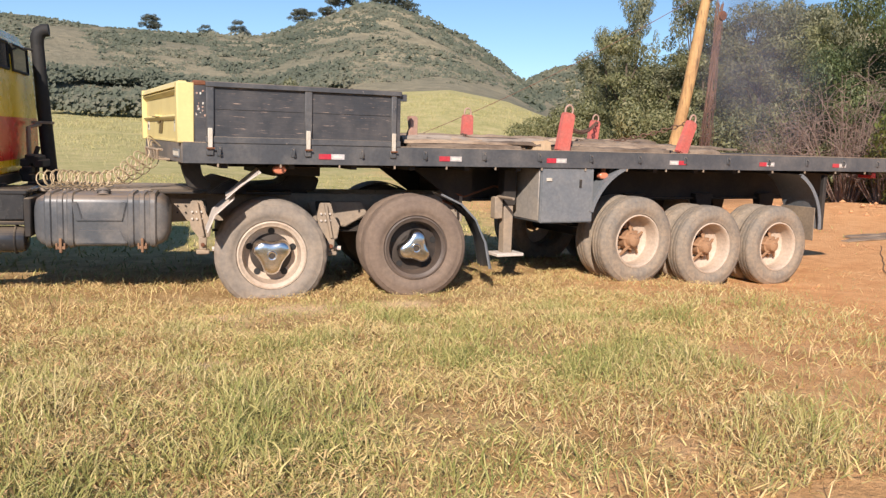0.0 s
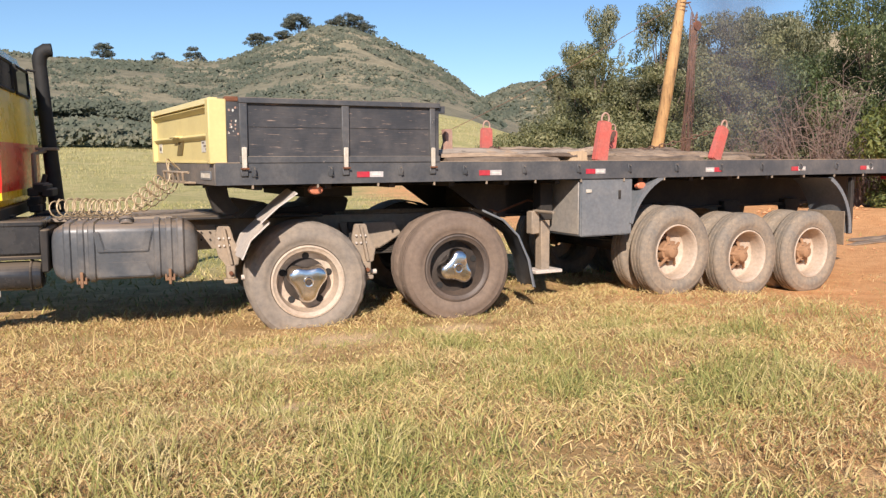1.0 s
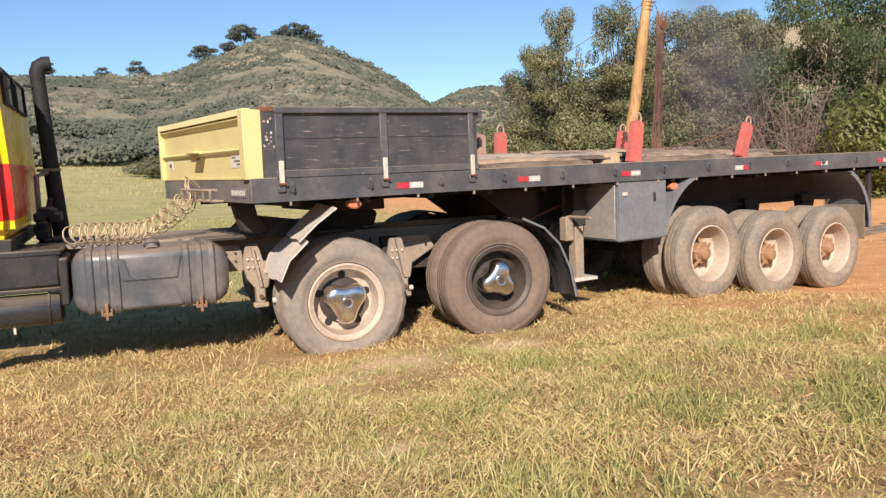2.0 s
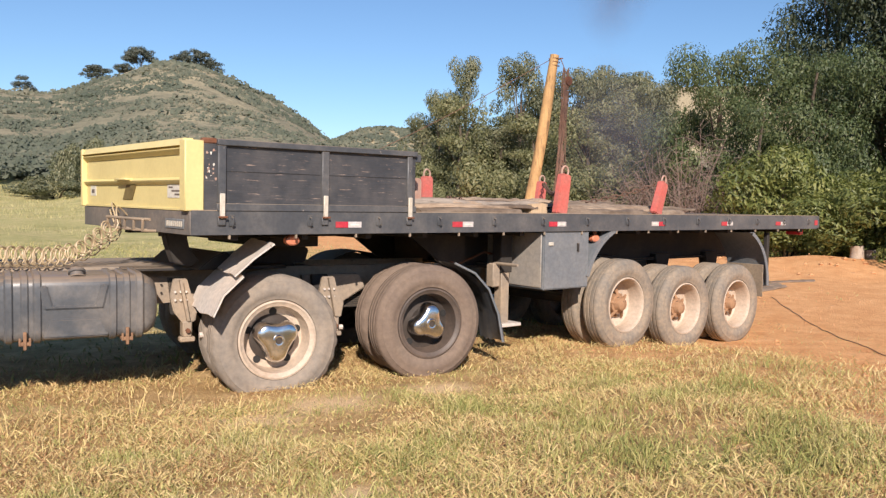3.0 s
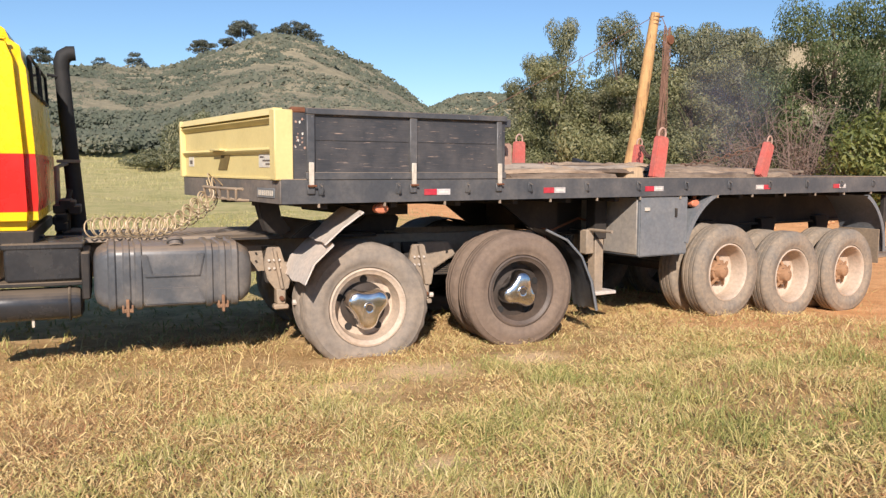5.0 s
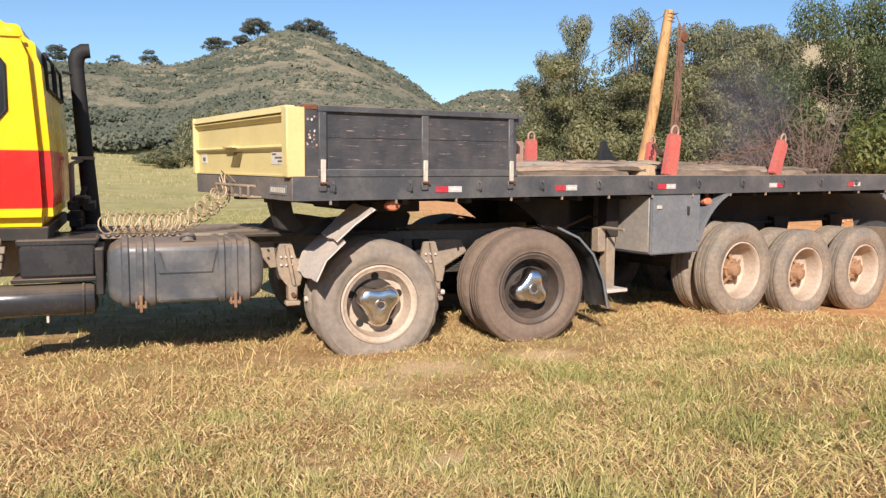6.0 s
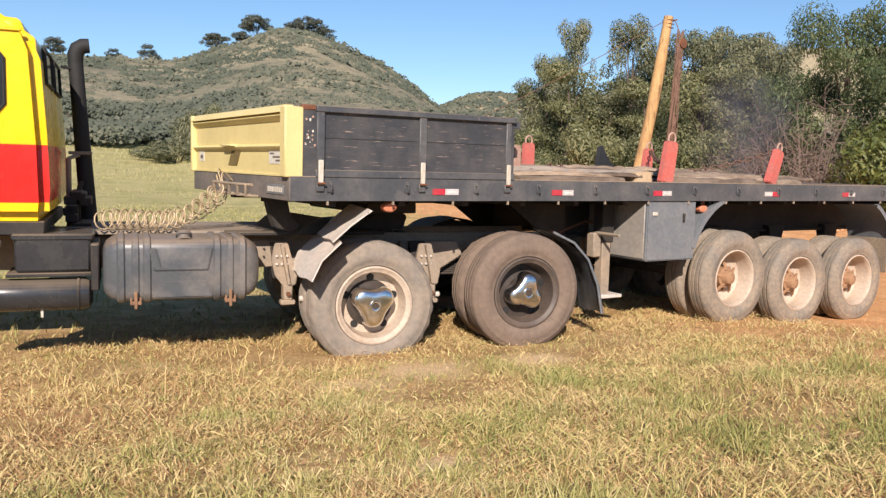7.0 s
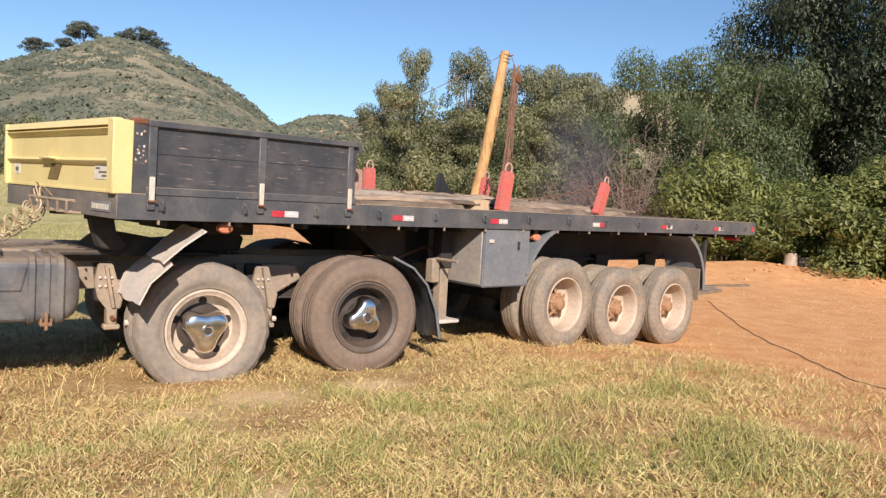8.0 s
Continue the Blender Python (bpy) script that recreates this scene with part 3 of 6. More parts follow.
def build_trailer():
    t = tagged(new("flatbed_trailer", None), "long black flatbed semi-trailer with yellow headboard on the field", "trailer")
    L, W, Z0, Z1 = 9.52, 2.58, 1.348, 1.53
    part("deck", box(0.02, L - 0.02, 0.05, W - 0.05, Z1 - 0.05, Z1 - 0.004, 0.004), "board", t, "weathered board deck")
    for y, d in ((0.0, 1), (W, -1)):
        bm = bmesh.new()
        shape = [(0.0, Z0), (0.0, Z1 + 0.002), (0.07, Z1 + 0.002), (0.07, Z1 - 0.010), (0.012, Z1 - 0.010), (0.012, Z0 + 0.012), (0.07, Z0 + 0.012), (0.07, Z0)]
        ends = [[bm.verts.new((x, y + d * a, z)) for a, z in shape] for x in (0.0, L)]
        for k in range(8):
            bm.faces.new((ends[0][k], ends[0][(k + 1) % 8], ends[1][(k + 1) % 8], ends[1][k]))
        bm.faces.new(ends[0][::-1])
        bm.faces.new(ends[1])
        bmesh.ops.recalc_face_normals(bm, faces=bm.faces)
        part("side_rail", bm, "black_paint", t, "black steel side rail with chipped paint")
    part("rub_strip", box(0.0, L, -0.003, 0.03, Z1 + 0.002, Z1 + 0.008, 0.001), "dust_metal", t, "worn bare top edge of the rail")
    part("rear_rail", box(L - 0.004, L + 0.05, 0.0, W, Z0 + 0.01, Z1, 0.004), "black_paint", t)
    sill = part("front_sill", box(-0.012, 0.0, 0.0, W, Z0, Z1 - 0.004, 0.003), "sill", t, "dusty grey front sill")
    plate = part("maker_plate", box(-0.020, -0.0125, 0.10, 0.47, 1.39, 1.465, 0.002), "box_grey", sill, "pressed maker's plate")
    for k in range(8):
        part("letter_bar", box(-0.024, -0.0205, 0.125 + 0.041 * k, 0.150 + 0.041 * k, 1.407, 1.448, 0.0), "latch", sill)
    # step bars and hose couplings on the sill
    part("step_bar", tube([(-0.10, 0.58, 1.45), (-0.14, 0.70, 1.45), (-0.14, 1.50, 1.45), (-0.05, 1.60, 1.45)], 0.012, 8), "dust_metal", t)
    for y in (0.62, 0.82, 1.04, 1.26, 1.47):
        part("step_hanger", tube([(-0.14, y, 1.45), (-0.13, y + 0.04, 1.36), (-0.02, y + 0.05, 1.355)], 0.012, 8), "dust_metal", t)
    # rope hooks below the deck edge
    for k in range(14):
        x = 0.32 + 0.685 * k
        bm = box(x - 0.022, x + 0.022, -0.010, 0.0, 1.415, 1.50, 0.002)
        add_tube(bm, [(x, -0.008, 1.485), (x, -0.036, 1.475), (x, -0.040, 1.445), (x, -0.026, 1.42), (x + 0.018, -0.02, 1.425)], 0.008, 6)
        part("rope_hook", bm, "black_paint", t, "small black rope hook")
    for k in range(16):
        part("rivet_stub", box(0.30 + 0.58 * k, 0.315 + 0.58 * k, 0.004, 0.02, 1.315, 1.35, 0.0), "dust_metal", t)
    for x, order in ((1.38, True), (2.66, True), (3.965, True), (5.70, False), (7.14, True), (8.47, True)):
        reflective_strip(t, x, 1.425, order)
    part("reflector", box(L - 0.09, L - 0.01, -0.006, -0.001, 1.40, 1.47, 0.0), "tape_red", t)
    # frame below
    for y in (0.82, 1.64):
        beam = part("main_beam", prism([(0.5, 1.302), (0.5, 1.285), (2.4, 1.285), (3.1, 1.225), (3.1, 0.942), (L - 0.2, 0.942), (L - 0.2, 1.302)], y + 0.05, y + 0.07), "under", t, "dark grimy chassis beam")
        part("top_flange", box(0.1, L - 0.2, y, y + 0.12, 1.30, 1.347, 0.004), "under", beam)
        part("bottom_flange", box(3.1, L - 0.2, y, y + 0.12, 0.92, 0.945, 0.003), "under", beam)
    for k in range(15):
        x = 0.35 + 0.63 * k
        part("cross_bar", box(x, x + 0.06, 0.075, W - 0.075, 1.30, 1.346, 0.003), "under", t)
    part("kingpin_plate", box(0.98, 1.48, 0.65, 1.95, 1.203, 1.299, 0.008), "under", t)
    # gooseneck drop, with hanging clutter
    part("neck_brace", prism([(2.55, 1.30), (3.3, 1.30), (3.3, 0.92), (3.05, 0.95)], 0.70, 0.74), "under", t)
    part("neck_brace", prism([(2.55, 1.30), (3.3, 1.30), (3.3, 0.92), (3.05, 0.95)], 1.84, 1.88), "under", t)
    # front hook arm of the coupling
    part("hook_arm", prism([(0.10, 1.347), (0.28, 1.347), (0.31, 1.20), (0.40, 1.09), (0.33, 1.05), (0.18, 1.08), (0.13, 1.22)], 0.78, 0.90, 0.008), "under", t)
    part("ramp_plate", prism([(0.36, 1.02), (0.48, 1.12), (0.60, 1.17), (0.70, 1.12), (0.74, 1.02)], 0.72, 1.86, 0.01), "under", t)
    # tool box
    tool = part("tool_box", prism([(3.80, 1.347), (4.50, 1.347), (4.50, 0.735), (3.80, 0.735)], 0.02, 0.95, 0.012), "box_grey", t, "blue-grey steel tool box with scratched paint")
    part("box_latch", box(4.30, 4.325, 0.000, 0.02, 1.13, 1.22, 0.003), "under", tool)
    # added plate: dust colour plus sunlight painted in as a paler tone
    part("box_front", box(3.785, 3.80, 0.05, 0.92, 0.76, 1.33, 0.006), "box_dust_lit", tool, "dusty front face, lightened as if sunlit")
    part("box_hinge", box(3.86, 3.93, 0.006, 0.02, 1.20, 1.235, 0.003), "latch", tool)
    # landing legs
    for y in (0.40, 2.04):
        leg = part("landing_leg", box(3.575, 3.69, y + 0.015, y + 0.125, 0.36, 0.95, 0.006), "dust_metal", t, "dusty steel landing leg")
        part("leg_housing", box(3.55, 3.715, y, y + 0.14, 0.90, 1.345, 0.008), "under", leg)
        part("foot", box(3.46, 3.81, y - 0.06, y + 0.20, 0.325, 0.362, 0.006), "fender_grey", leg)
        part("gear_case", box(3.45, 3.552, y + 0.01, y + 0.12, 0.75, 1.0, 0.01), "dust_metal", leg)
    part("leg_brace", tube([(3.63, 0.45, 0.95), (3.63, 2.15, 0.95)], 0.03, 8), "under", t)
    part("crank_shaft", tube([(3.50, 0.10, 1.0), (3.50, 0.45, 1.0)], 0.016, 8), "dust_metal", t)
    # mudguards
    for y0, y1 in ((0.02, 0.62), (W - 0.62, W - 0.02)):
        part("mudguard", arc_sheet(5.24, 0.62, 0.82, 163, 108, y0, y1, 0.012, 0.05), "box_grey", t, "grey steel mudguard")
        part("mudguard", arc_sheet(7.44, 0.60, 0.80, 62, -2, y0, y1, 0.012, 0.05), "box_grey", t, "grey steel mudguard")
        part("mud_flap", box(8.13, 8.145, y0 + 0.02, y1 - 0.02, 0.42, 0.86, 0.004), "flap_rubber", t, "clay-coloured rubber mud flap")
        part("flap_frame", box(8.36, 8.42, y0 + 0.1, y0 + 0.16, 0.55, 1.3, 0.006), "under", t)
    # marker lamps
    for x, z in ((0.90, 1.292), (4.68, 1.262)):
        lamp = part("marker_lamp", lathe([(0.03, 0.0), (0.03, 0.030), (0.04, 0.04), (0.09, 0.042), (0.09, 0.0)], 18), "lamp_orange", t, "orange marker lamp")
        lamp.location = (x, 0.04, z)
        lamp.scale = (1.55, 1.0, 1.0)
        part("lamp_bracket", box(x - 0.03, x + 0.03, 0.09, 0.11, z - 0.03, 1.35, 0.003), "rust", t)
    # axles, springs and wheels
    for x, hub_z in ((5.18, 0.495), (6.325, 0.378), (7.48, 0.362)):
        part("axle", tube([(x, 0.35, hub_z), (x, W - 0.35, hub_z)], 0.075, 12), "under", t)
        for y in (0.80, 1.72):
            bm = bmesh.new()
            for k in range(5):
                h = 0.42 - 0.07 * k
                add_box(bm, x - h, x + h, y, y + 0.09, 0.60 + 0.022 * k, 0.619 + 0.022 * k, 0.002)
            part("leaf_spring", bm, "under", t)
            part("spring_hanger", prism([(x + 0.40, 1.0), (x + 0.72, 1.0), (x + 0.62, 0.58), (x + 0.50, 0.58)], y - 0.02, y + 0.11, 0.006), "under", t)
        dual_wheel("wheel", t, x, 0.0, hub_z, "trailer", label="twin trailer wheel with cream rim and clay dust")
        dual_wheel("wheel", t, x, W, hub_z, "trailer", flip=True, label="twin trailer wheel with cream rim and clay dust")
    part("air_chamber", tube([(5.95, 0.75, 0.72), (6.12, 0.75, 0.76)], 0.085, 14), "rust", t)
    part("brake_pipe", tube([(3.0, 0.72, 1.05), (3.2, 0.70, 0.98), (3.6, 0.72, 1.10), (4.2, 0.98, 1.0), (5.6, 0.98, 0.98)], 0.012, 6), "rust", t)
    # rear
    part("tail_lamp", box(9.40, 9.50, 0.20, 0.42, 1.25, 1.33, 0.008), "tape_red", t)

    # cargo gates: yellow headboard, black sides
    head = part("headboard", box(-0.004, 0.040, 0.012, W - 0.012, Z1, 2.02, 0.004), "yellow_gate", t, "faded yellow pressed-steel headboard")
    part("top_fold", prism([(-0.050, 2.02), (0.05, 2.02), (0.05, 2.075), (-0.02, 2.075)], 0.09, W - 0.03), "yellow_gate", head)
    part("mid_fold", prism([(-0.038, 1.762), (-0.004, 1.782), (-0.004, 1.725), (-0.024, 1.738)], 0.11, W - 0.05), "yellow_gate", head)
    part("top_lip", prism([(-0.046, 1.995), (-0.004, 2.02), (-0.004, 1.955), (-0.022, 1.965)], 0.11, W - 0.05), "yellow_gate", head)
    part("corner_post", box(-0.05, 0.10, 0.0, 0.11, Z1 - 0.002, 2.06, 0.008), "yellow_gate", head)
    part("corner_post", box(-0.05, 0.08, W - 0.05, W, Z1 - 0.002, 2.075, 0.008), "yellow_gate", head)
    part("pull_handle", box(-0.075, -0.004, 1.22, 1.52, 1.765, 1.785, 0.006), "yellow_gate", head)
    # thin dark sheared plate, painted as the shadow cast by the pull handle
    bm = box(-0.012, -0.0045, 1.19, 1.43, 1.60, 1.735, 0.003)
    for v in bm.verts:
        v.co.y += (v.co.z - 1.67) * -0.75
    part("handle_recess", bm, "shadow_yellow", head, "slanting shadow of the pull handle, painted dark")
    part("sticker", box(-0.008, -0.0045, 0.14, 0.45, 1.625, 1.735, 0.0), "sticker", head, "peeling white sticker")
    for k, (y0, y1, z) in enumerate(((0.17, 0.30, 1.645), (0.18, 0.36, 1.672), (0.34, 0.42, 1.70))):
        part("print_bar", box(-0.010, -0.0082, y0, y1, z, z + 0.013, 0.0), "ink", head)
    part("sticker", box(-0.008, -0.0045, 2.24, 2.40, 1.63, 1.73, 0.0), "sticker", head, "peeling white sticker")
    part("print_bar", box(-0.010, -0.0082, 2.28, 2.36, 1.655, 1.69, 0.0), "ink", head)
    part("sill_lip", box(-0.018, -0.004, 0.11, W - 0.05, Z1, Z1 + 0.018, 0.002), "yellow_gate", head)
    part("rust_patch", box(0.09, 0.21, 0.004, 0.07, 2.035, 2.082, 0.012), "rust", head, "rusted corner")
    rnd = random.Random(17)
    for k in range(16):
        x, z, r = rnd.uniform(0.115, 0.195), rnd.uniform(1.76, 2.02), rnd.uniform(0.004, 0.012)
        flake = [(x + r * rnd.uniform(0.4, 1.0) * math.cos(a), z + r * rnd.uniform(0.5, 1.5) * math.sin(a)) for a in (math.tau * j / 7 for j in range(7))]
        part("paint_flake", prism(flake, 0.0085, 0.0118), "ring_steel" if k % 3 else "sticker", head, "flaking pale paint")
    for y, d in ((0.0, 1), (W, -1)):
        lo, hi = (0.012, 0.045) if d > 0 else (W - 0.045, W - 0.012)
        gate = part("side_gate", box(0.10, 2.10, lo, hi, Z1 + 0.004, 2.05, 0.003), "gate_wood", t, "black wooden side gate with scuffed paint")
        f0, f1 = (0.0, 0.05) if d > 0 else (W - 0.05, W)
        part("top_rail", box(0.20, 2.10, f0 - 0.022, f1, 2.030, 2.078, 0.005), "black_paint", gate)
        part("bottom_rail", box(0.20, 2.10, f0 - 0.010, f1 - 0.002, Z1 + 0.002, Z1 + 0.060, 0.004), "black_paint", gate)
        for x0, x1 in ((0.205, 0.272), (1.115, 1.185), (1.995, 2.05)):
            part("gate_post", box(x0, x1, f0 - 0.014, f1, Z1 + 0.06, 2.031, 0.006), "black_paint", gate)
        if d > 0:
            for x0, x1, zz in ((0.275, 1.113, (1.835,)), (1.188, 1.993, (1.835,))):
                for z in zz:
                    part("board_joint", box(x0, x1, 0.009, 0.0125, z - 0.003, z + 0.001, 0.0), "soot", gate)
            for x in (0.235, 1.145, 2.02):
                latch = part("latch", box(x - 0.021, x + 0.021, -0.034, -0.016, 1.475, 1.665, 0.005), "latch", gate, "cream-painted drop latch")
                part("latch_keeper", box(x - 0.032, x + 0.032, -0.020, -0.001, 1.42, 1.492, 0.006), "black_paint", gate)
                part("latch_pin", tube([(x - 0.035, -0.038, 1.485), (x + 0.035, -0.038, 1.485)], 0.008, 8), "rust", latch)
    part("rear_gate", box(2.062, 2.10, 0.06, W - 0.06, Z1 + 0.004, 2.03, 0.004), "gate_wood", t, "black wooden rear gate of the cargo box")
    part("gate_corner", box(2.10, 2.17, 0.02, 0.06, 1.985, 2.055, 0.004), "black_paint", t)
    return t


build_trailer()


# ---- tractor ----
def build_tractor():
    t = tagged(new("truck_tractor", None), "old yellow and red tractor truck, dusty, coupled to the trailer", "truck")
    t.matrix_basis = pose(2.30, 0.10, 0.0, 0, 0, -11)
    W = 2.36
    # wheels
    for flip, y in ((False, -0.10), (True, W + 0.10)):
        dual_wheel("wheel", t, -1.43, y, 0.442, "cream", 270, flip, "twin drive wheel with cream rim and chrome cap")
        dual_wheel("wheel", t, 0.02, y, 0.508, "brown", 78, flip, "twin drive wheel with brown rim and chrome cap")
    for x in (-1.45, -0.04):
        part("axle", tube([(x, 0.3, 0.52), (x, W - 0.3, 0.52)], 0.085, 12), "under", t)
        part("differential", lathe([(-0.20, 0.0), (-0.18, 0.12), (0.0, 0.20), (0.18, 0.12), (0.20, 0.0)], 20), "under", t).location = (x, W / 2, 0.52)
    # chassis
    for y in (0.75, W - 0.83):
        bm = box(-6.2, 0.75, y, y + 0.08, 0.97, 0.995, 0.003)
        add_box(bm, -6.2, 0.75, y, y + 0.012, 0.72, 0.98, 0.003)
        add_box(bm, -6.2, 0.75, y, y + 0.08, 0.70, 0.722, 0.003)
        part("chassis_rail", bm, "dust_metal", t, "dusty chassis rail")
    for x in (-5.6, -4.2, -3.0, -1.9, -0.75, 0.6):
        part("cross_member", box(x, x + 0.09, 0.83, W - 0.83, 0.74, 0.95, 0.004), "under", t)
    part("catwalk", box(-3.9, -1.95, 0.62, W - 0.62, 1.0, 1.03, 0.004), "dust_metal", t, "dusty tread plate")
    part("walkway_rail", box(-2.6, -1.2, 0.42, 0.70, 1.005, 1.03, 0.003), "under", t)
    # brackets between the wheels
    for x, y in ((-2.22, 0.36), (-0.95, 0.20)):
        br = part("spring_bracket", prism([(x + 0.02, 0.94), (x + 0.13, 0.94), (x + 0.17, 0.80), (x + 0.225, 0.70), (x + 0.20, 0.57), (x + 0.10, 0.555), (x + 0.02, 0.66), (x - 0.01, 0.80)], y, y + 0.05, 0.008), "dust_metal", t, "clay-dusted spring bracket")
        part("bracket_web", prism([(x + 0.06, 0.93), (x + 0.085, 0.93), (x + 0.15, 0.58), (x + 0.125, 0.58)], y - 0.05, y, 0.004), "dust_metal", br)
        part("bracket_back", prism([(x, 0.94), (x + 0.16, 0.94), (x + 0.20, 0.60), (x + 0.04, 0.60)], y + 0.24, y + 0.30, 0.008), "under", br)
        for k in range(6):
            cx, cz = x + 0.03 + 0.045 * (k % 3), 0.76 + 0.07 * (k // 3)
            part("bolt", tube([(cx, y - 0.022, cz), (cx, y + 0.002, cz)], 0.011, 6), "fender_grey", br)
        shackle = part("shackle", box(x + 0.09, x + 0.17, y - 0.03, y + 0.10, 0.44, 0.58, 0.012), "dust_metal", br)
        part("shackle_foot", box(x + 0.065, x + 0.195, y - 0.035, y + 0.06, 0.40, 0.445, 0.010), "dust_metal", br)
        part("shackle_pin", tube([(x + 0.13, y - 0.06, 0.50), (x + 0.13, y + 0.12, 0.50)], 0.02, 8), "rust", br)
    side_plate = part("side_plate", prism([(-2.50, 0.94), (-2.06, 0.94), (-2.06, 0.72), (-2.40, 0.70)], 0.60, 0.615), "dust_metal", t, "dusty perforated chassis plate")
    for k in range(8):
        part("bolt", tube([(-2.42 + 0.08 * (k % 4), 0.582, 0.80 + 0.07 * (k // 4)), (-2.42 + 0.08 * (k % 4), 0.602, 0.80 + 0.07 * (k // 4))], 0.010, 6), "hub_dark", side_plate)
    part("torque_rod", tube([(-2.0, 0.30, 0.46), (-0.7, 0.30, 0.46)], 0.024, 8), "fender_grey", t, "pale torque rod")
    part("equaliser", prism([(-1.02, 0.93), (-0.45, 0.93), (-0.38, 0.80), (-0.62, 0.66), (-0.95, 0.72)], 0.52, 0.60, 0.01), "dust_metal", t)
    bm = bmesh.new()
    for k in range(7):
        add_box(bm, -2.0 + 0.07 * k, 0.5 - 0.07 * k, 0.62, 0.71, 0.60 + 0.02 * k, 0.618 + 0.02 * k, 0.002)
    part("leaf_spring", bm, "under", t)
    # mudguards
    def bent(points, y0, y1, mat, label):
        low = [(x + 0.010, z - 0.008) for x, z in points]
        bm = prism(list(points) + low[::-1], y0, y1)
        bmesh.ops.subdivide_edges(bm, edges=[e for e in bm.edges if abs(e.verts[0].co.y - e.verts[1].co.y) > 0.1], cuts=7)
        for v in bm.verts:
            p = (v.co.x * 3 + v.co.z * 3, v.co.y * 4, y0)
            rim = 1.0 if min(v.co.y - y0, y1 - v.co.y) < 0.01 or v.co.z < points[0][1] + 0.02 else 0.35
            v.co += Vector((0.030 * noise.noise(p), 0.045 * rim * noise.noise((p[0] * 3, p[1], 5.0)), 0.045 * rim * noise.noise((p[0], p[1] * 3, 9.0))))
        return part("mudguard", bm, mat, t, label)
    bent([(-2.05, 0.70), (-1.98, 0.86), (-1.80, 1.03)], -0.40, 0.42, "fender_grey", "bent pale grey mudguard")
    bent([(-1.87, 1.035), (-1.72, 1.15), (-1.56, 1.285)], -0.40, 0.30, "fender_grey", "bent pale grey mudguard")
    bent([(0.28, 1.06), (0.50, 0.96), (0.66, 0.80), (0.77, 0.56), (0.83, 0.28)], -0.06, 0.36, "black_paint", "dark buckled mudguard with scuffed edge")
    part("guard_edge", tube([(0.28, -0.065, 1.06), (0.50, -0.065, 0.96), (0.66, -0.065, 0.80), (0.77, -0.065, 0.56), (0.83, -0.065, 0.28)], 0.012, 6), "box_grey", t)
    part("guard_stay", tube([(0.35, 0.1, 0.98), (0.60, 0.5, 0.90), (0.70, 0.75, 0.85)], 0.015, 6), "rust", t)
    part("mudguard", arc_sheet(-0.02, 0.52, 0.56, 150, 35, 1.55, 2.05, 0.010), "under", t)
    # fifth wheel
    part("fifth_wheel", prism([(-1.85, 1.03), (-0.92, 1.03), (-0.88, 1.16), (-0.95, 1.198), (-1.20, 1.198), (-1.30, 1.10), (-1.80, 1.06)], 0.72, 1.64, 0.012), "under", t, "greasy fifth-wheel plate")
    part("fifth_wheel_stand", prism([(-1.70, 0.97), (-0.98, 0.97), (-1.02, 1.04), (-1.62, 1.04)], 0.80, 1.56), "under", t)
    # fuel tank
    bm = bmesh.new()
    rings = []
    for x, shrink, cut in ((-3.575, 0.085, 0.10), (-3.555, 0.045, 0.095), (-3.51, 0.015, 0.085), (-3.45, 0.0, 0.075), (-2.56, 0.0, 0.075), (-2.47, 0.015, 0.09), (-2.415, 0.05, 0.105), (-2.39, 0.10, 0.11)):
        y0, y1, z0, z1 = -0.07 + shrink, 0.56 - shrink, 0.535 + shrink, 1.02 - shrink
        ring = []
        for cx, cz, a0 in ((y1 - cut, z1 - cut, 0), (y0 + cut, z1 - cut, 90), (y0 + cut, z0 + cut, 180), (y1 - cut, z0 + cut, 270)):
            for k in range(5):
                a = radians(a0 + 22.5 * k)
                ring.append(bm.verts.new((x, cx + cut * math.cos(a), cz + cut * math.sin(a))))
        rings.append(ring)
    for p, q in zip(rings, rings[1:]):
        for k in range(20):
            bm.faces.new((p[k], p[(k + 1) % 20], q[(k + 1) % 20], q[k]))
    bm.faces.new(rings[0][::-1])
    bm.faces.new(rings[-1])
    bmesh.ops.recalc_face_normals(bm, faces=bm.faces)
    tank = part("fuel_tank", bm, "tank_plastic", t, "black plastic fuel tank under clay dust")
    part("tank_panel", prism([(-3.25, 0.955), (-3.19, 0.955), (-3.15, 0.80), (-2.86, 0.80), (-2.82, 0.955), (-2.76, 0.955), (-2.80, 0.775), (-3.21, 0.775)], -0.086, -0.05, 0.008), "tank_plastic", tank)
    part("tank_panel", prism([(-3.17, 0.70), (-2.82, 0.70), (-2.76, 0.56), (-3.22, 0.56)], -0.084, -0.05, 0.010), "tank_plastic", tank)

    def hoop(name, x, half, grow, mat, label=""):
        h = bmesh.new()
        shell = []
        for xx, g in ((x - half, 0.0), (x - half * 0.6, grow), (x + half * 0.6, grow), (x + half, 0.0)):
            y0, y1, z0, z1, cut = -0.07 - g, 0.56 + g, 0.535 - g, 1.02 + g, 0.08 + g
            shell.append([h.verts.new((xx, cx + cut * math.cos(radians(a0 + 22.5 * k)), cz + cut * math.sin(radians(a0 + 22.5 * k))))
                          for cx, cz, a0 in ((y1 - cut, z1 - cut, 0), (y0 + cut, z1 - cut, 90), (y0 + cut, z0 + cut, 180), (y1 - cut, z0 + cut, 270)) for k in range(5)])
        for p, q in zip(shell, shell[1:] + shell[:1]):
            for k in range(20):
                h.faces.new((p[k], p[(k + 1) % 20], q[(k + 1) % 20], q[k]))
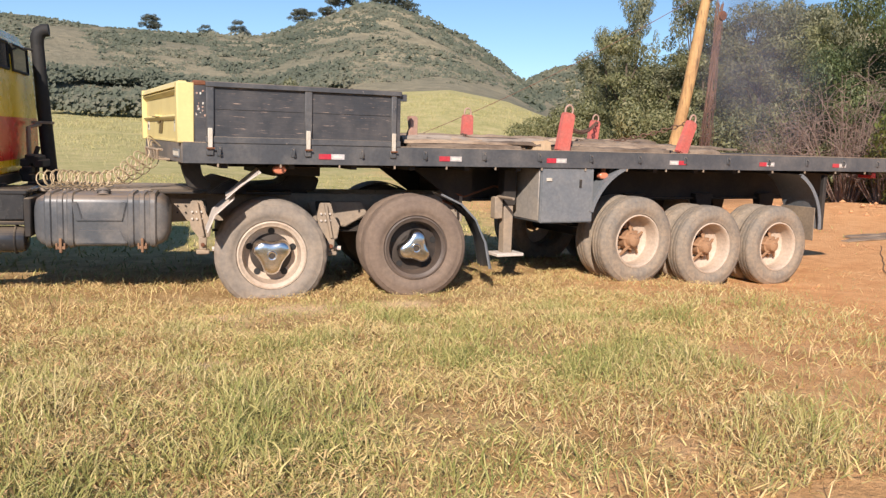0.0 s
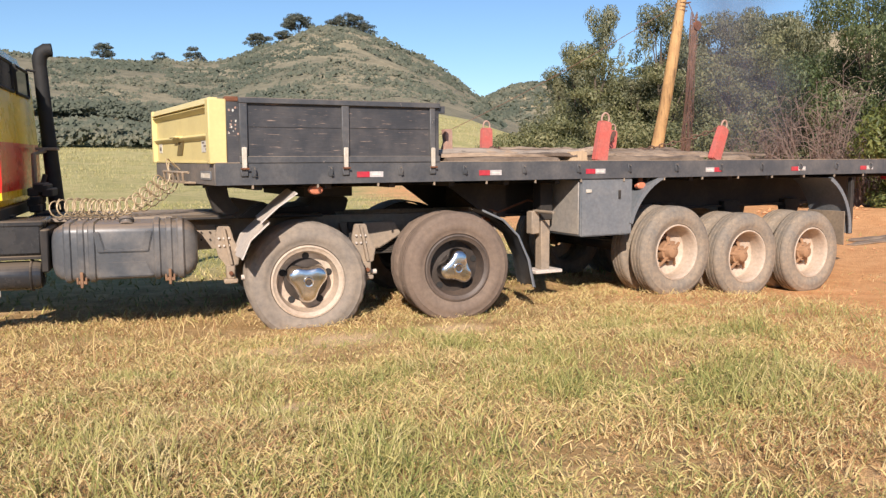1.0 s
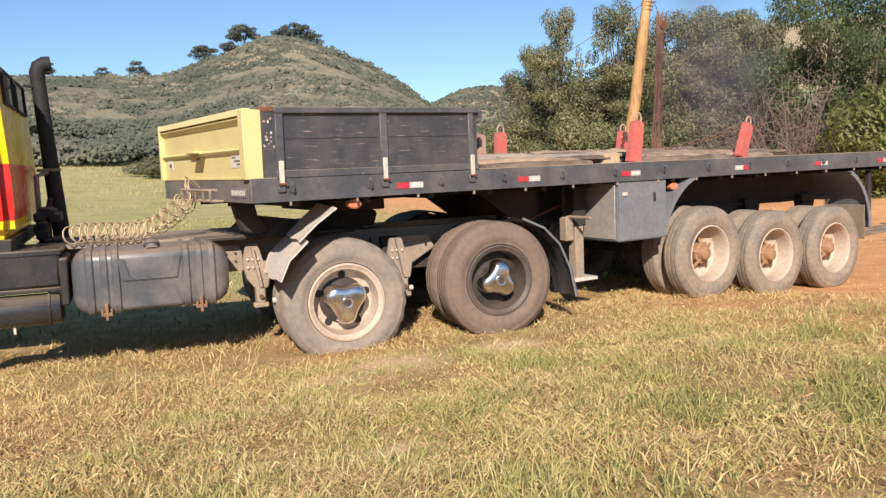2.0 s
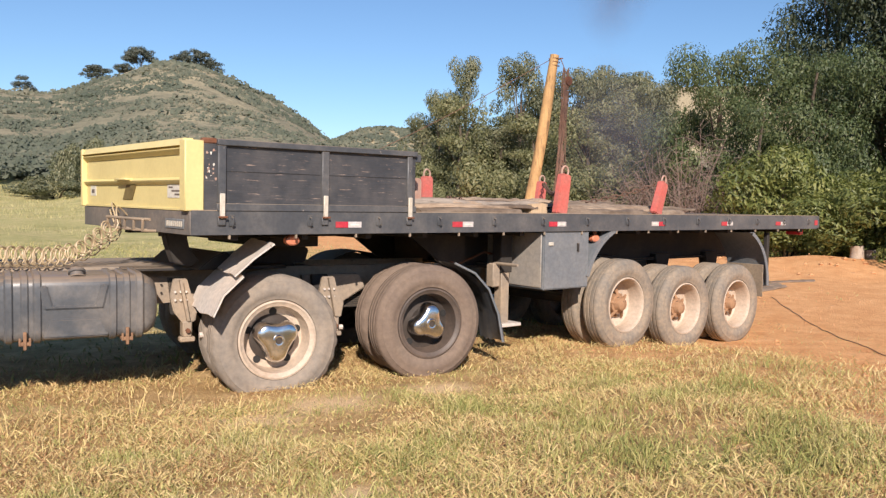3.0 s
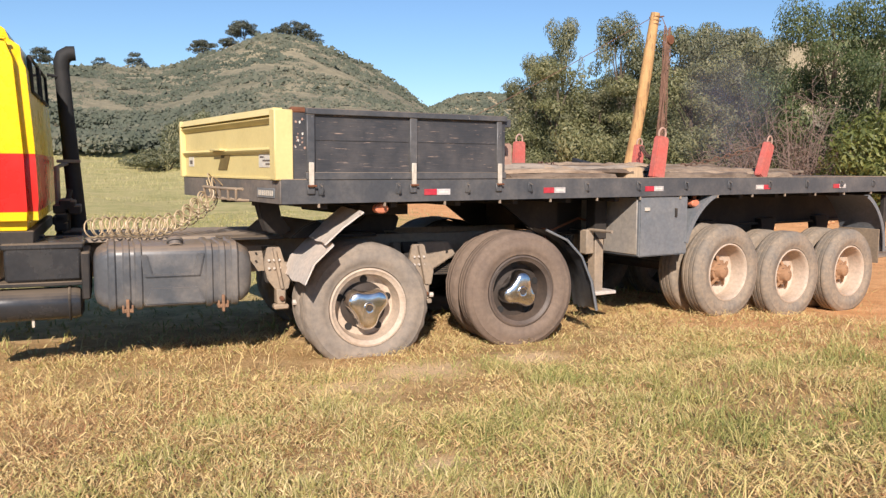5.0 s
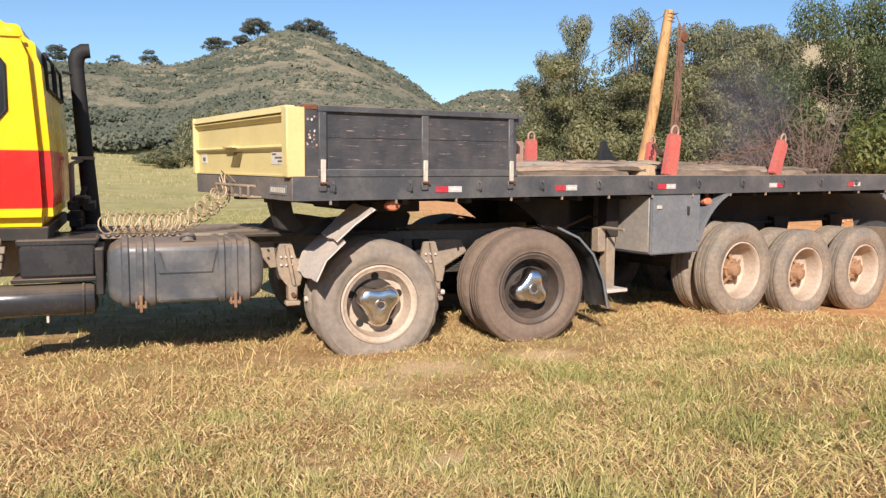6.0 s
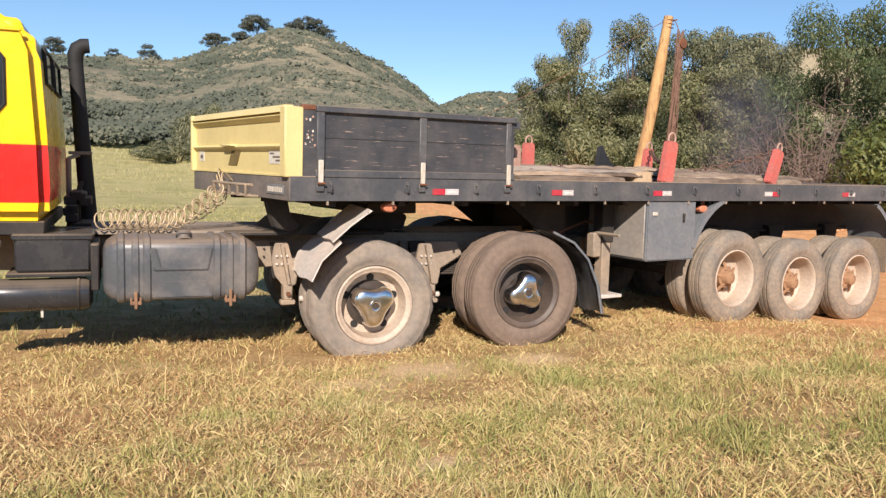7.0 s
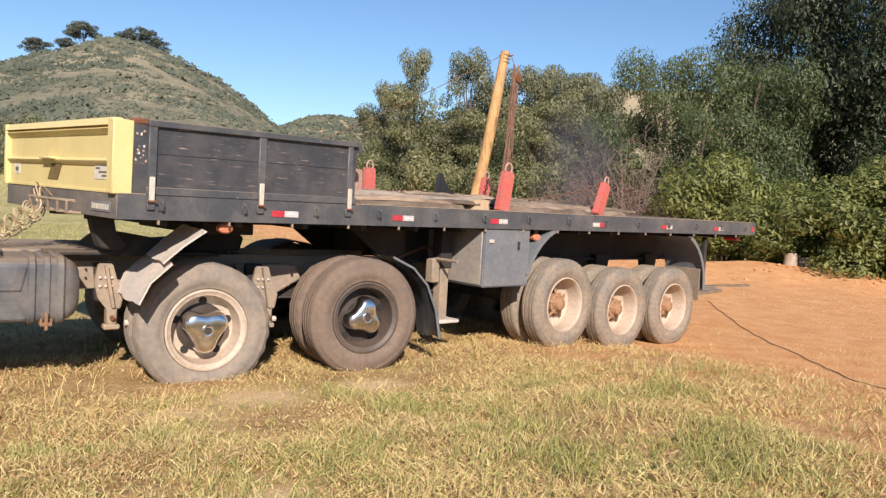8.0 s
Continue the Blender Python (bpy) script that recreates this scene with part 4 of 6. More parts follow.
        bmesh.ops.recalc_face_normals(h, faces=h.faces)
        return part(name, h, mat, tank, label)

    for x in (-3.445, -3.255, -2.73, -2.535):
        hoop("tank_rib", x, 0.032, 0.016, "tank_plastic")
    for x in (-3.34, -2.63):
        hoop("strap", x, 0.03, 0.012, "tank_plastic", "dusty tank strap")
        br = box(x - 0.042, x + 0.042, -0.105, 0.02, 0.515, 0.545, 0.006)
        add_box(br, x - 0.012, x + 0.012, -0.112, -0.088, 0.485, 0.62, 0.004)
        add_box(br, x - 0.042, x - 0.026, -0.108, -0.085, 0.515, 0.575, 0.004)
        add_box(br, x + 0.026, x + 0.042, -0.108, -0.085, 0.515, 0.575, 0.004)
        part("strap_bracket", br, "hub_clay", tank, "rusty strap bolt and bracket")
    cap = lathe([(0.0, 0.0), (0.0, 0.058), (0.012, 0.064), (0.028, 0.064), (0.032, 0.05), (0.06, 0.05), (0.065, 0.07), (0.08, 0.075), (0.08, 0.0)], 26)
    bmesh.ops.transform(cap, matrix=pose(-2.975, 0.035, 1.005, 58, 0, 0) @ pose(0, 0, 0, 180, 0, 0) @ pose(0, -0.06, 0), verts=cap.verts)
    part("filler_cap", cap, "tank_plastic", tank, "dusty screw cap")
    # battery box and air tanks
    bb = part("battery_box", box(-4.19, -3.66, 0.08, 0.62, 0.76, 1.03, 0.02), "black_gloss", t, "black steel battery box")
    part("box_lid", box(-4.21, -3.64, 0.07, 0.63, 1.0, 1.055, 0.014), "black_gloss", bb)
    part("box_shelf", box(-4.25, -3.62, 0.06, 0.62, 0.725, 0.757, 0.006), "under", bb)
    part("bracket_arm", box(-3.66, -3.60, 0.0, 0.75, 0.62, 0.98, 0.01), "under", t)
    at = part("air_tank", lathe([(-0.48, 0.0), (-0.48, 0.07), (-0.455, 0.112), (-0.42, 0.125), (0.42, 0.125), (0.455, 0.112), (0.48, 0.07), (0.48, 0.0)], 32), "black_gloss", t, "glossy black compressed-air cylinder")
    at.matrix_basis = pose(-4.13, 0.14, 0.585, 0, 0, 90)
    for x in (-3.75, -4.4):
        part("tank_band", tube([(x, 0.14 + 0.130 * math.cos(a), 0.585 + 0.130 * math.sin(a)) for a in (math.tau * k / 20 for k in range(20))], 0.010, 6, True), "under", t)
    part("drain_valve", box(-4.02, -4.0, 0.10, 0.12, 0.41, 0.47, 0.003), "latch", t)
    rnd = random.Random(5)
    for k in range(5):
        x, z = -4.38 + rnd.uniform(-0.06, 0.06), 0.80 + 0.06 * k
        part("brake_valve", box(x - 0.05, x + 0.05, 0.06, 0.20, z - 0.028, z + 0.028, 0.008), "dust_metal", t)
    # exhaust stack
    stack = part("exhaust_pipe", tube([(-3.72, 1.75, 0.98), (-3.755, 1.75, 1.5), (-3.795, 1.75, 2.1), (-3.82, 1.75, 2.52)], [0.078, 0.074, 0.068, 0.066], 18), "soot", t, "sooty black upright exhaust pipe")
    part("stack_elbow", tube([(-3.82, 1.75, 2.50), (-3.82, 1.75, 2.58), (-3.80, 1.75, 2.635), (-3.755, 1.75, 2.665), (-3.70, 1.75, 2.67)], [0.066, 0.072, 0.074, 0.070, 0.066], 18), "soot", stack)
    part("stack_clamp", box(-3.89, -3.69, 1.65, 1.86, 1.66, 1.69, 0.004), "dust_metal", stack)
    part("stack_stay", tube([(-3.88, 1.45, 1.0), (-3.88, 1.45, 1.62), (-3.80, 1.72, 1.66)], 0.024, 8), "dust_metal", t)
    part("air_pipe", tube([(-3.80, 1.30, 1.0), (-3.80, 1.30, 1.30), (-3.77, 1.34, 1.42)], 0.024, 8), "under", t)
    part("stack_stay", tube([(-3.81, 1.72, 2.44), (-3.94, 1.68, 2.46)], 0.014, 6), "soot", t)
    for k in range(9):
        x, z = -3.82 + rnd.uniform(-0.06, 0.10), 1.02 + rnd.uniform(0.0, 0.30)
        part("fitting", box(x - 0.05, x + 0.05, 1.1, 1.5, z - 0.04, z + 0.04, 0.012), "under", t)
    # cab
    side = [(-5.75, 1.15), (-5.75, 1.72), (-5.62, 2.40), (-5.35, 2.60), (-4.6, 2.70), (-4.20, 2.68), (-4.05, 2.58), (-3.99, 2.42), (-3.945, 1.71), (-3.935, 1.30), (-3.95, 1.15)]
    bm = prism(side, 0.02, W - 0.02)
    bmesh.ops.bevel(bm, geom=list(bm.edges), offset=0.13, segments=4, affect="EDGES", clamp_overlap=True)
    for z in (1.29, 1.72):
        bmesh.ops.bisect_plane(bm, geom=list(bm.verts) + list(bm.edges) + list(bm.faces), plane_co=(0, 0, z), plane_no=(0, 0, 1))
    for f in bm.faces:
        f.material_index = 1 if 1.29 < f.calc_center_median().z < 1.72 else 0
    cab = part("cab", bm, "cab_yellow", t, "bright yellow cab with a painted red band")
    cab.data.materials.append(M["cab_red"])
    win = part("side_window", prism([(-5.45, 1.92), (-5.30, 2.38), (-4.26, 2.40), (-4.22, 2.34), (-4.22, 2.01), (-4.29, 1.92)], 0.010, 0.018, 0.0), "glass", cab, "dark side window")
    part("window_seal", tube([(-5.45, 0.012, 1.92), (-5.30, 0.012, 2.38), (-4.26, 0.012, 2.40), (-4.22, 0.012, 2.34), (-4.22, 0.012, 2.01), (-4.29, 0.012, 1.92)], 0.012, 6, True), "soot", win)
    for y0, y1 in ((0.35, 1.08), (1.25, 1.98)):
        rw = part("rear_window", prism([(-3.99, 2.20), (-3.966, 2.20), (-3.978, 2.46), (-4.00, 2.46)], y0, y1), "glass", cab, "dark rear window")
        part("window_seal", tube([(-3.968, y0, 2.20), (-3.968, y1, 2.20), (-3.980, y1, 2.46), (-3.980, y0, 2.46)], 0.016, 6, True), "soot", rw)
    part("roof_gutter", box(-5.3, -4.10, 0.0, 0.03, 2.535, 2.555, 0.004), "cab_yellow", cab)
    part("cab_floor", box(-5.6, -3.98, 0.10, W - 0.10, 1.04, 1.148, 0.01), "under", t)
    part("cab_mount", box(-4.05, -3.95, 0.6, 0.75, 0.98, 1.07, 0.004), "under", t)
    part("cab_mount", box(-5.4, -5.3, 0.6, 0.75, 0.98, 1.07, 0.004), "under", t)
    part("door_seam", box(-4.36, -4.352, 0.008, 0.019, 1.22, 1.90, 0.0), "soot", cab)
    part("bonnet", prism([(-6.6, 1.0), (-6.6, 1.45), (-6.4, 1.62), (-5.7, 1.70), (-5.7, 1.0)], 0.35, W - 0.35, 0.05), "cab_yellow", t)
    for y, flip in ((-0.02, False), (W + 0.02, True)):
        ax = new("wheel", None)
        ax.parent = t
        ax.matrix_basis = pose(-5.9, y, 0.515, 0, 0, 180 if flip else 0)
        tagged(ax, "single front wheel with cream rim")
        part("tyre", lathe(tyre_profile(0.27, 0.535, 0.30), 56, True), "rubber_dusty", ax)
        part("rim", lathe([(0.03, 0.0), (0.03, 0.10), (0.09, 0.14), (0.12, 0.26), (0.02, 0.305), (0.20, 0.305), (0.20, 0.0)], 40), "rim_cream", ax)
    part("front_axle", tube([(-5.9, 0.2, 0.5), (-5.9, W - 0.2, 0.5)], 0.06, 10), "under", t)
    # coiled air hoses between tractor and trailer
    for n, (y, phase, turns) in enumerate(((0.58, 0.0, 15), (0.74, 1.9, 13), (0.92, 4.0, 12))):
        pts = []
        x0, x1 = -3.62 + 0.06 * n, -2.66 + 0.06 * n
        steps = turns * 12
        for k in range(steps + 1):
            u = k / steps
            a = phase + math.tau * turns * u
            sag = 1.115 + 0.03 * u + 0.95 * max(0.0, u - 0.66) ** 1.25 + 0.012 * math.sin(9 * u + n)
            rr = 0.074 * (1 + 0.16 * math.sin(5 * u + 2 * n))
            pts.append((x0 + (x1 - x0) * u + 0.055 * math.cos(a), y + 0.75 * rr * math.cos(a), sag + rr * math.sin(a)))
        tip = Vector((-2.50 - 0.03 * n, 0.80 + 0.22 * n, 1.455))
        last = Vector(pts[-1])
        for k in range(1, 13):
            u = k / 12
            pts.append(last.lerp(tip, u) + Vector((-0.05 * math.sin(math.pi * u), 0.0, 0.11 * math.sin(math.pi * u))))
        part("air_hose", tube(pts, 0.0064, 6), "hose_cream", t, "cream coiled air hose")
    return t


build_tractor()


# ---- load on the deck ----
DECK = 1.5275


def build_stake():
    s = tagged(new("stake", None), "red-painted steel stake with ring on top", "stake", "red stakes on the deck")
    part("post", prism([(-0.085, 0.0), (0.085, 0.0), (0.074, 0.41), (0.058, 0.43), (-0.058, 0.43), (-0.074, 0.41)], -0.04, 0.04, 0.010), "stake_red", s)
    part("ring", tube([(0.050 * math.cos(a), 0.0, 0.455 + 0.062 * math.sin(a)) for a in (radians(-25 + 230 * k / 12) for k in range(13))], 0.011, 8), "ring_steel", s)
    return s


stake = build_stake()
stake.matrix_basis = pose(4.10, 0.10, DECK, 0, 9, 0)
for x, y, lean, turn in ((5.90, 0.20, 24, 8), (4.10, 2.40, 1, 0), (6.20, 2.45, 8, 0)):
    copy_thing(stake, pose(x, y, DECK, 0, lean, turn))
old = tagged(new("stake", None), "weathered rust-pink stake stub behind the gate", "stake", "red stakes on the deck")
part("post", prism([(-0.055, 0.0), (0.055, 0.0), (0.055, 0.31), (0.03, 0.33), (-0.05, 0.325), (-0.03, 0.20), (-0.055, 0.14)], -0.03, 0.03, 0.006), "ring_steel", old)
old.matrix_basis = pose(2.40, 0.40, DECK, 0, 0, 10)


def plank(x, y, length, width, thick, turn, lift, seed, curve=0.02):
    """A rough sawn slab: wavy edges, uneven thickness."""
    rnd = random.Random(seed)
    bm, n, rows = bmesh.new(), 22, []
    off = rnd.uniform(0, 50)
    for k in range(n + 1):
        u = k / n
        a = noise.noise((u * 4, off, 0)) * 0.25 + 1
        b = noise.noise((u * 4, off, 7)) * 0.25 + 1
        h = thick * (1 + 0.35 * noise.noise((u * 3, off, 13)))
        lo = curve * math.sin(math.pi * u) * (0.5 + noise.noise((u * 2, off, 3)))
        lo = max(0.0, lo)
        taper = 1.0 if 0.06 < u < 0.94 else 0.75
        xx = (u - 0.5) * length
        side = 0.35 * width * noise.noise((u * 1.6, off, 21))
        ring = [(-0.5 * a, 0.0), (0.5 * b, 0.0)]
        for q in range(5):
            ang = math.pi * (q + 0.5) / 5
            bumpy = 1 + 0.36 * noise.noise((u * 7, off + q, 31))
            ring.append((0.5 * (b if q < 2 else a) * math.cos(ang) * bumpy, (0.35 + 0.65 * math.sin(ang)) * bumpy))
        rows.append([bm.verts.new((xx, side + width * taper * p, lo + h * q)) for p, q in ring])
    for p, q in zip(rows, rows[1:]):
        for k in range(7):
            bm.faces.new((p[k], p[(k + 1) % 7], q[(k + 1) % 7], q[k]))
    bm.faces.new(rows[0][::-1])
    bm.faces.new(rows[-1])
    bmesh.ops.recalc_face_normals(bm, faces=bm.faces)
    ob = part("plank", bm, "board", None)
    ob.matrix_basis = pose(x, y, DECK + lift, 0, 0, turn)
    return tagged(ob, "rough grey-brown sawn slab lying on the deck", "plank", "slabs on the deck")


slabs = [(3.05, 0.55, 1.75, 0.30, 0.05, 3, 0.0), (3.40, 0.95, 1.9, 0.34, 0.06, -4, 0.0), (3.15, 1.35, 2.0, 0.30, 0.07, 2, 0.0), (3.5, 1.75, 2.2, 0.32, 0.05, 5, 0.0),
         (4.95, 0.50, 1.5, 0.26, 0.05, -2, 0.0), (5.3, 0.85, 2.0, 0.28, 0.05, 1, 0.0), (5.4, 1.25, 2.2, 0.30, 0.06, -3, 0.0), (5.35, 1.65, 2.1, 0.28, 0.05, 2, 0.0),
         (5.2, 2.05, 2.4, 0.26, 0.06, 1, 0.0), (3.1, 2.10, 1.7, 0.30, 0.05, -2, 0.0), (5.25, 1.05, 1.9, 0.24, 0.04, 2, 0.062), (4.75, 1.45, 2.6, 0.22, 0.04, -1, 0.075),
         (3.30, 1.15, 1.7, 0.26, 0.045, 6, 0.080)]
for k, (x, y, ln, w, th, turn, lift) in enumerate(slabs):
    plank(x, y, ln, w, th, turn, lift, 30 + k)

for k, (x, y, ln, w, th, turn, lift) in enumerate(((2.95, 0.22, 1.35, 0.17, 0.045, 1, 0.0), (3.35, 0.30, 1.1, 0.14, 0.035, -3, 0.050), (2.75, 0.52, 1.0, 0.18, 0.045, 4, 0.046),
                                                   (4.95, 0.24, 1.45, 0.18, 0.055, -1, 0.0), (5.25, 0.42, 1.7, 0.16, 0.045, 2, 0.058), (5.1, 0.70, 2.1, 0.20, 0.05, -2, 0.062), (6.35, 0.30, 0.55, 0.14, 0.05, 3, 0.0))):
    plank(x, y, ln, w, th, turn, lift, 500 + k, 0.012)
for k, (x, y, ln, w, th, turn, lift) in enumerate(((3.10, 0.27, 1.75, 0.10, 0.036, 2, 0.045), (2.95, 0.46, 1.5, 0.13, 0.040, -3, 0.070), (5.25, 0.28, 1.6, 0.10, 0.034, 1, 0.040),
                                                   (5.05, 0.50, 1.9, 0.12, 0.036, -2, 0.066), (6.15, 0.36, 0.95, 0.12, 0.036, 4, 0.040), (3.45, 0.66, 1.2, 0.12, 0.040, 7, 0.085))):
    plank(x, y, ln, w, th, turn, lift, 700 + k, 0.018)
for k in range(26):
    rnd = random.Random(300 + k)
    plank(rnd.uniform(2.9, 6.6), rnd.uniform(0.30, 0.75) if k < 9 else rnd.uniform(0.9, 2.1), rnd.uniform(0.7, 1.6), rnd.uniform(0.07, 0.15), rnd.uniform(0.03, 0.055), rnd.uniform(-7, 7), 0.055 if k < 9 else 0.095, 330 + k, 0.03)

log_points, rnd = [], random.Random(4)
for k in range(15):
    u = k / 14
    log_points.append((2.26 + 1.72 * u, 0.36 + 0.07 * math.sin(4 * u), DECK + 0.080 + 0.014 * math.sin(7 * u) + 0.012 * u))
log = tagged(part("log", tube(log_points, [0.036] + [0.046 + 0.012 * math.sin(3.1 * k) for k in range(13)] + [0.024], 10), "grey_wood", None), "thin grey weathered log lying on slabs", "log")

# pale split block beside the near stake
tagged(part("wood_block", prism([(3.80, DECK), (4.04, DECK), (4.03, DECK + 0.095), (3.98, DECK + 0.115), (3.81, DECK + 0.10)], 0.22, 0.40, 0.004), "pale_wood", None), "pale split wood block by the stake", "wood block")


def chain(points, name_label):
    """Links strung along a sagging line."""
    holder = tagged(new("chain", None), name_label, "chain")
    pts = [Vector(p) for p in points]
    dense = []
    for a, b in zip(pts, pts[1:]):
        m = max(2, int((b - a).length / 0.02))
        dense += [a.lerp(b, k / m) for k in range(m)]
    dense.append(pts[-1])
    gone, last, flat = 0.0, dense[0], False
    for p, q in zip(dense, dense[1:]):
        gone += (q - p).length
        if gone < 0.062:
            continue
        gone = 0.0
        way = (q - last).normalized()
        side = way.cross(Vector((0, 0, 1)))
        side = side.normalized() if side.length > 0.1 else Vector((0, 1, 0))
        if flat:
            side = way.cross(side).normalized()
        flat = not flat
        c = (q + last) / 2
        ring = [c + way * 0.042 * math.cos(a) + side * 0.024 * math.sin(a) for a in (math.tau * k / 8 for k in range(8))]
        part("link", tube(ring, 0.0075, 5, True), "chain", holder)
        last = q
    return holder


def sag(a, b, drop, n=12):
    a, b = Vector(a), Vector(b)
    return [a.lerp(b, k / n) - Vector((0, 0, drop * math.sin(math.pi * k / n))) for k in range(n + 1)]


chain(sag((6.25, 2.40, 1.93), (4.20, 0.16, 1.80), 0.10), "rusty chain slung between two red stakes")
chain(sag((6.09, 0.22, 1.93), (5.05, 1.30, 1.61), 0.07) + [(4.7, 1.4, 1.63), (4.45, 1.2, 1.635)], "rusty chain from stake down to the slabs")
chain([(3.10, 0.42, 1.60), (3.16, 0.60, 1.66), (3.24, 0.85, 1.66), (3.34, 1.05, 1.69)], "rusty chain lying across slabs")
chain([(4.45, 0.42, 1.60), (4.56, 0.62, 1.605), (4.66, 0.9, 1.61)], "rusty chain lying across slabs")


# ---- derrick pole behind the trailer ----
def build_derrick():
    d = tagged(new("derrick_pole", None), "leaning peeled timber pole with pulley and hanging ropes", "pole")
    base, top = Vector((20.12, 16.83, -0.15)), Vector((21.22, 16.32, 7.32))
    n, pts, rad = 16, [], []
    for k in range(n + 1):
        u = k / n
        pts.append(base.lerp(top, u) + Vector((0.05 * math.sin(5 * u), 0.03 * math.sin(7 * u), 0)))
        rad.append(0.25 - 0.07 * u + 0.012 * math.sin(11 * u))
    part("pole", tube(pts, rad, 14), "pole_wood", d, "orange peeled timber pole")
    for k in range(3):
        u = 0.945 + 0.018 * k
        c = base.lerp(top, u)
        part("rope_lashing", tube([c + Vector((0.20 * math.cos(a), 0.20 * math.sin(a), 0.01 * math.sin(2 * a))) for a in (math.tau * j / 14 for j in range(14))], 0.013, 6, True), "rope", d)
    part("head_bolt", tube([top + Vector((-0.26, 0.12, -0.16)), top + Vector((0.26, -0.12, -0.10))], 0.022, 8), "rust", d)
    block = part("pulley", lathe([(-0.06, 0.0), (-0.06, 0.17), (-0.03, 0.18), (0.0, 0.14), (0.03, 0.18), (0.06, 0.17), (0.06, 0.0)], 18), "rust", d, "rusty pulley block")
    block.location = top + Vector((0.46, -0.25, -0.95))
    part("hanger", tube([top + Vector((0.16, -0.1, -0.12)), top + Vector((0.32, -0.2, -0.55)), top + Vector((0.42, -0.25, -0.85))], 0.016, 6), "rope", d)
    rnd = random.Random(8)
    for k in range(14):
        a = top + Vector((0.34 + rnd.uniform(-0.16, 0.16), -0.25, -0.2 - rnd.random()))
        b = base + Vector((1.32 + rnd.uniform(-0.40, 0.30), -0.6 + rnd.uniform(-0.1, 0.1), 1.2))
        part("rope", tube([a.lerp(b, j / 10) + Vector((rnd.uniform(-0.05, 0.05), 0.0, 0.0)) for j in range(11)], rnd.uniform(0.010, 0.026), 5), "rope", d, "frayed hanging rope")
    for k in range(30):
        u = rnd.uniform(0.05, 0.95)
        a = (top + Vector((0.43, -0.25, -0.9))).lerp(base + Vector((1.30, -0.6, 1.2)), u)
        part("rope_knot", tube([a + Vector((rnd.uniform(-0.1, 0.1), 0, 0.12)), a, a + Vector((rnd.uniform(-0.12, 0.12), 0, -0.16))], [0.02, 0.055, 0.015], 6), "rope", d)
    part("guy_cable", tube(sag(top + Vector((0, 0, -0.05)), (12.0, 25.5, 1.0), 0.35), 0.013, 5), "rope", d, "guy cable running down to the field")
    return d


build_derrick()


# ---- black rubber sheet on the deck, stirred up by the wind ----
rag = part("rubber_sheet", prism([(-0.03, -0.05), (0.46, -0.05), (0.38, 0.04), (0.24, 0.11), (0.13, 0.22), (0.07, 0.31), (0.02, 0.29), (-0.015, 0.14)], -0.03, 0.03, 0.006), "rag_black", None)
tagged(rag, "torn black rubber sheet curling up from the deck", "rubber sheet")


# ---- soot smoke drifting up behind the trailer ----
def smoke_puff(seed, wide, tall, label, wisps):
    rnd = random.Random(seed)
    bm = bmesh.new()
    uv = bm.loops.layers.uv.new("UVMap")
    for k in range(wisps):
        m = pose(rnd.uniform(-0.4, 0.4) * wide, rnd.uniform(-0.8, 0.8), rnd.uniform(-0.4, 0.4) * tall, rnd.uniform(75, 105), rnd.uniform(-20, 20), rnd.uniform(-55, -30))
        rx, ry = wide * rnd.uniform(0.55, 0.85), tall * rnd.uniform(0.45, 0.75)
        rings = []
        for r in (0.34, 0.67, 1.0):
            rings.append([(r * math.cos(a), r * math.sin(a)) for a in (math.tau * j / 20 for j in range(20))])
        at = lambda u, v: bm.verts.new(m @ Vector((u * rx, v * ry, 0.12 * (u * u + v * v))))
        flat = [[(at(u, v), (u, v)) for u, v in ring] for ring in rings]
        mid = (at(0.0, 0.0), (0.0, 0.0))
        faces = [(mid, flat[0][j], flat[0][(j + 1) % 20]) for j in range(20)]
        for p, q in zip(flat, flat[1:]):
            faces += [(p[j], q[j], q[(j + 1) % 20], p[(j + 1) % 20]) for j in range(20)]
        for corners in faces:
            f = bm.faces.new([c[0] for c in corners])
            for loop, c in zip(f.loops, corners):
                loop[uv].uv = c[1]
    ob = part("smoke_puff", bm, "smoke", None)
    return tagged(ob, label, "smoke", "smoke behind the trailer", kind="stuff")


smoke_high = smoke_puff(3, 2.2, 3.2, "thin dark soot smoke rising into the sky", 4)
smoke_low = smoke_puff(6, 2.6, 2.8, "dark bluish smoke hanging before the trees", 3)


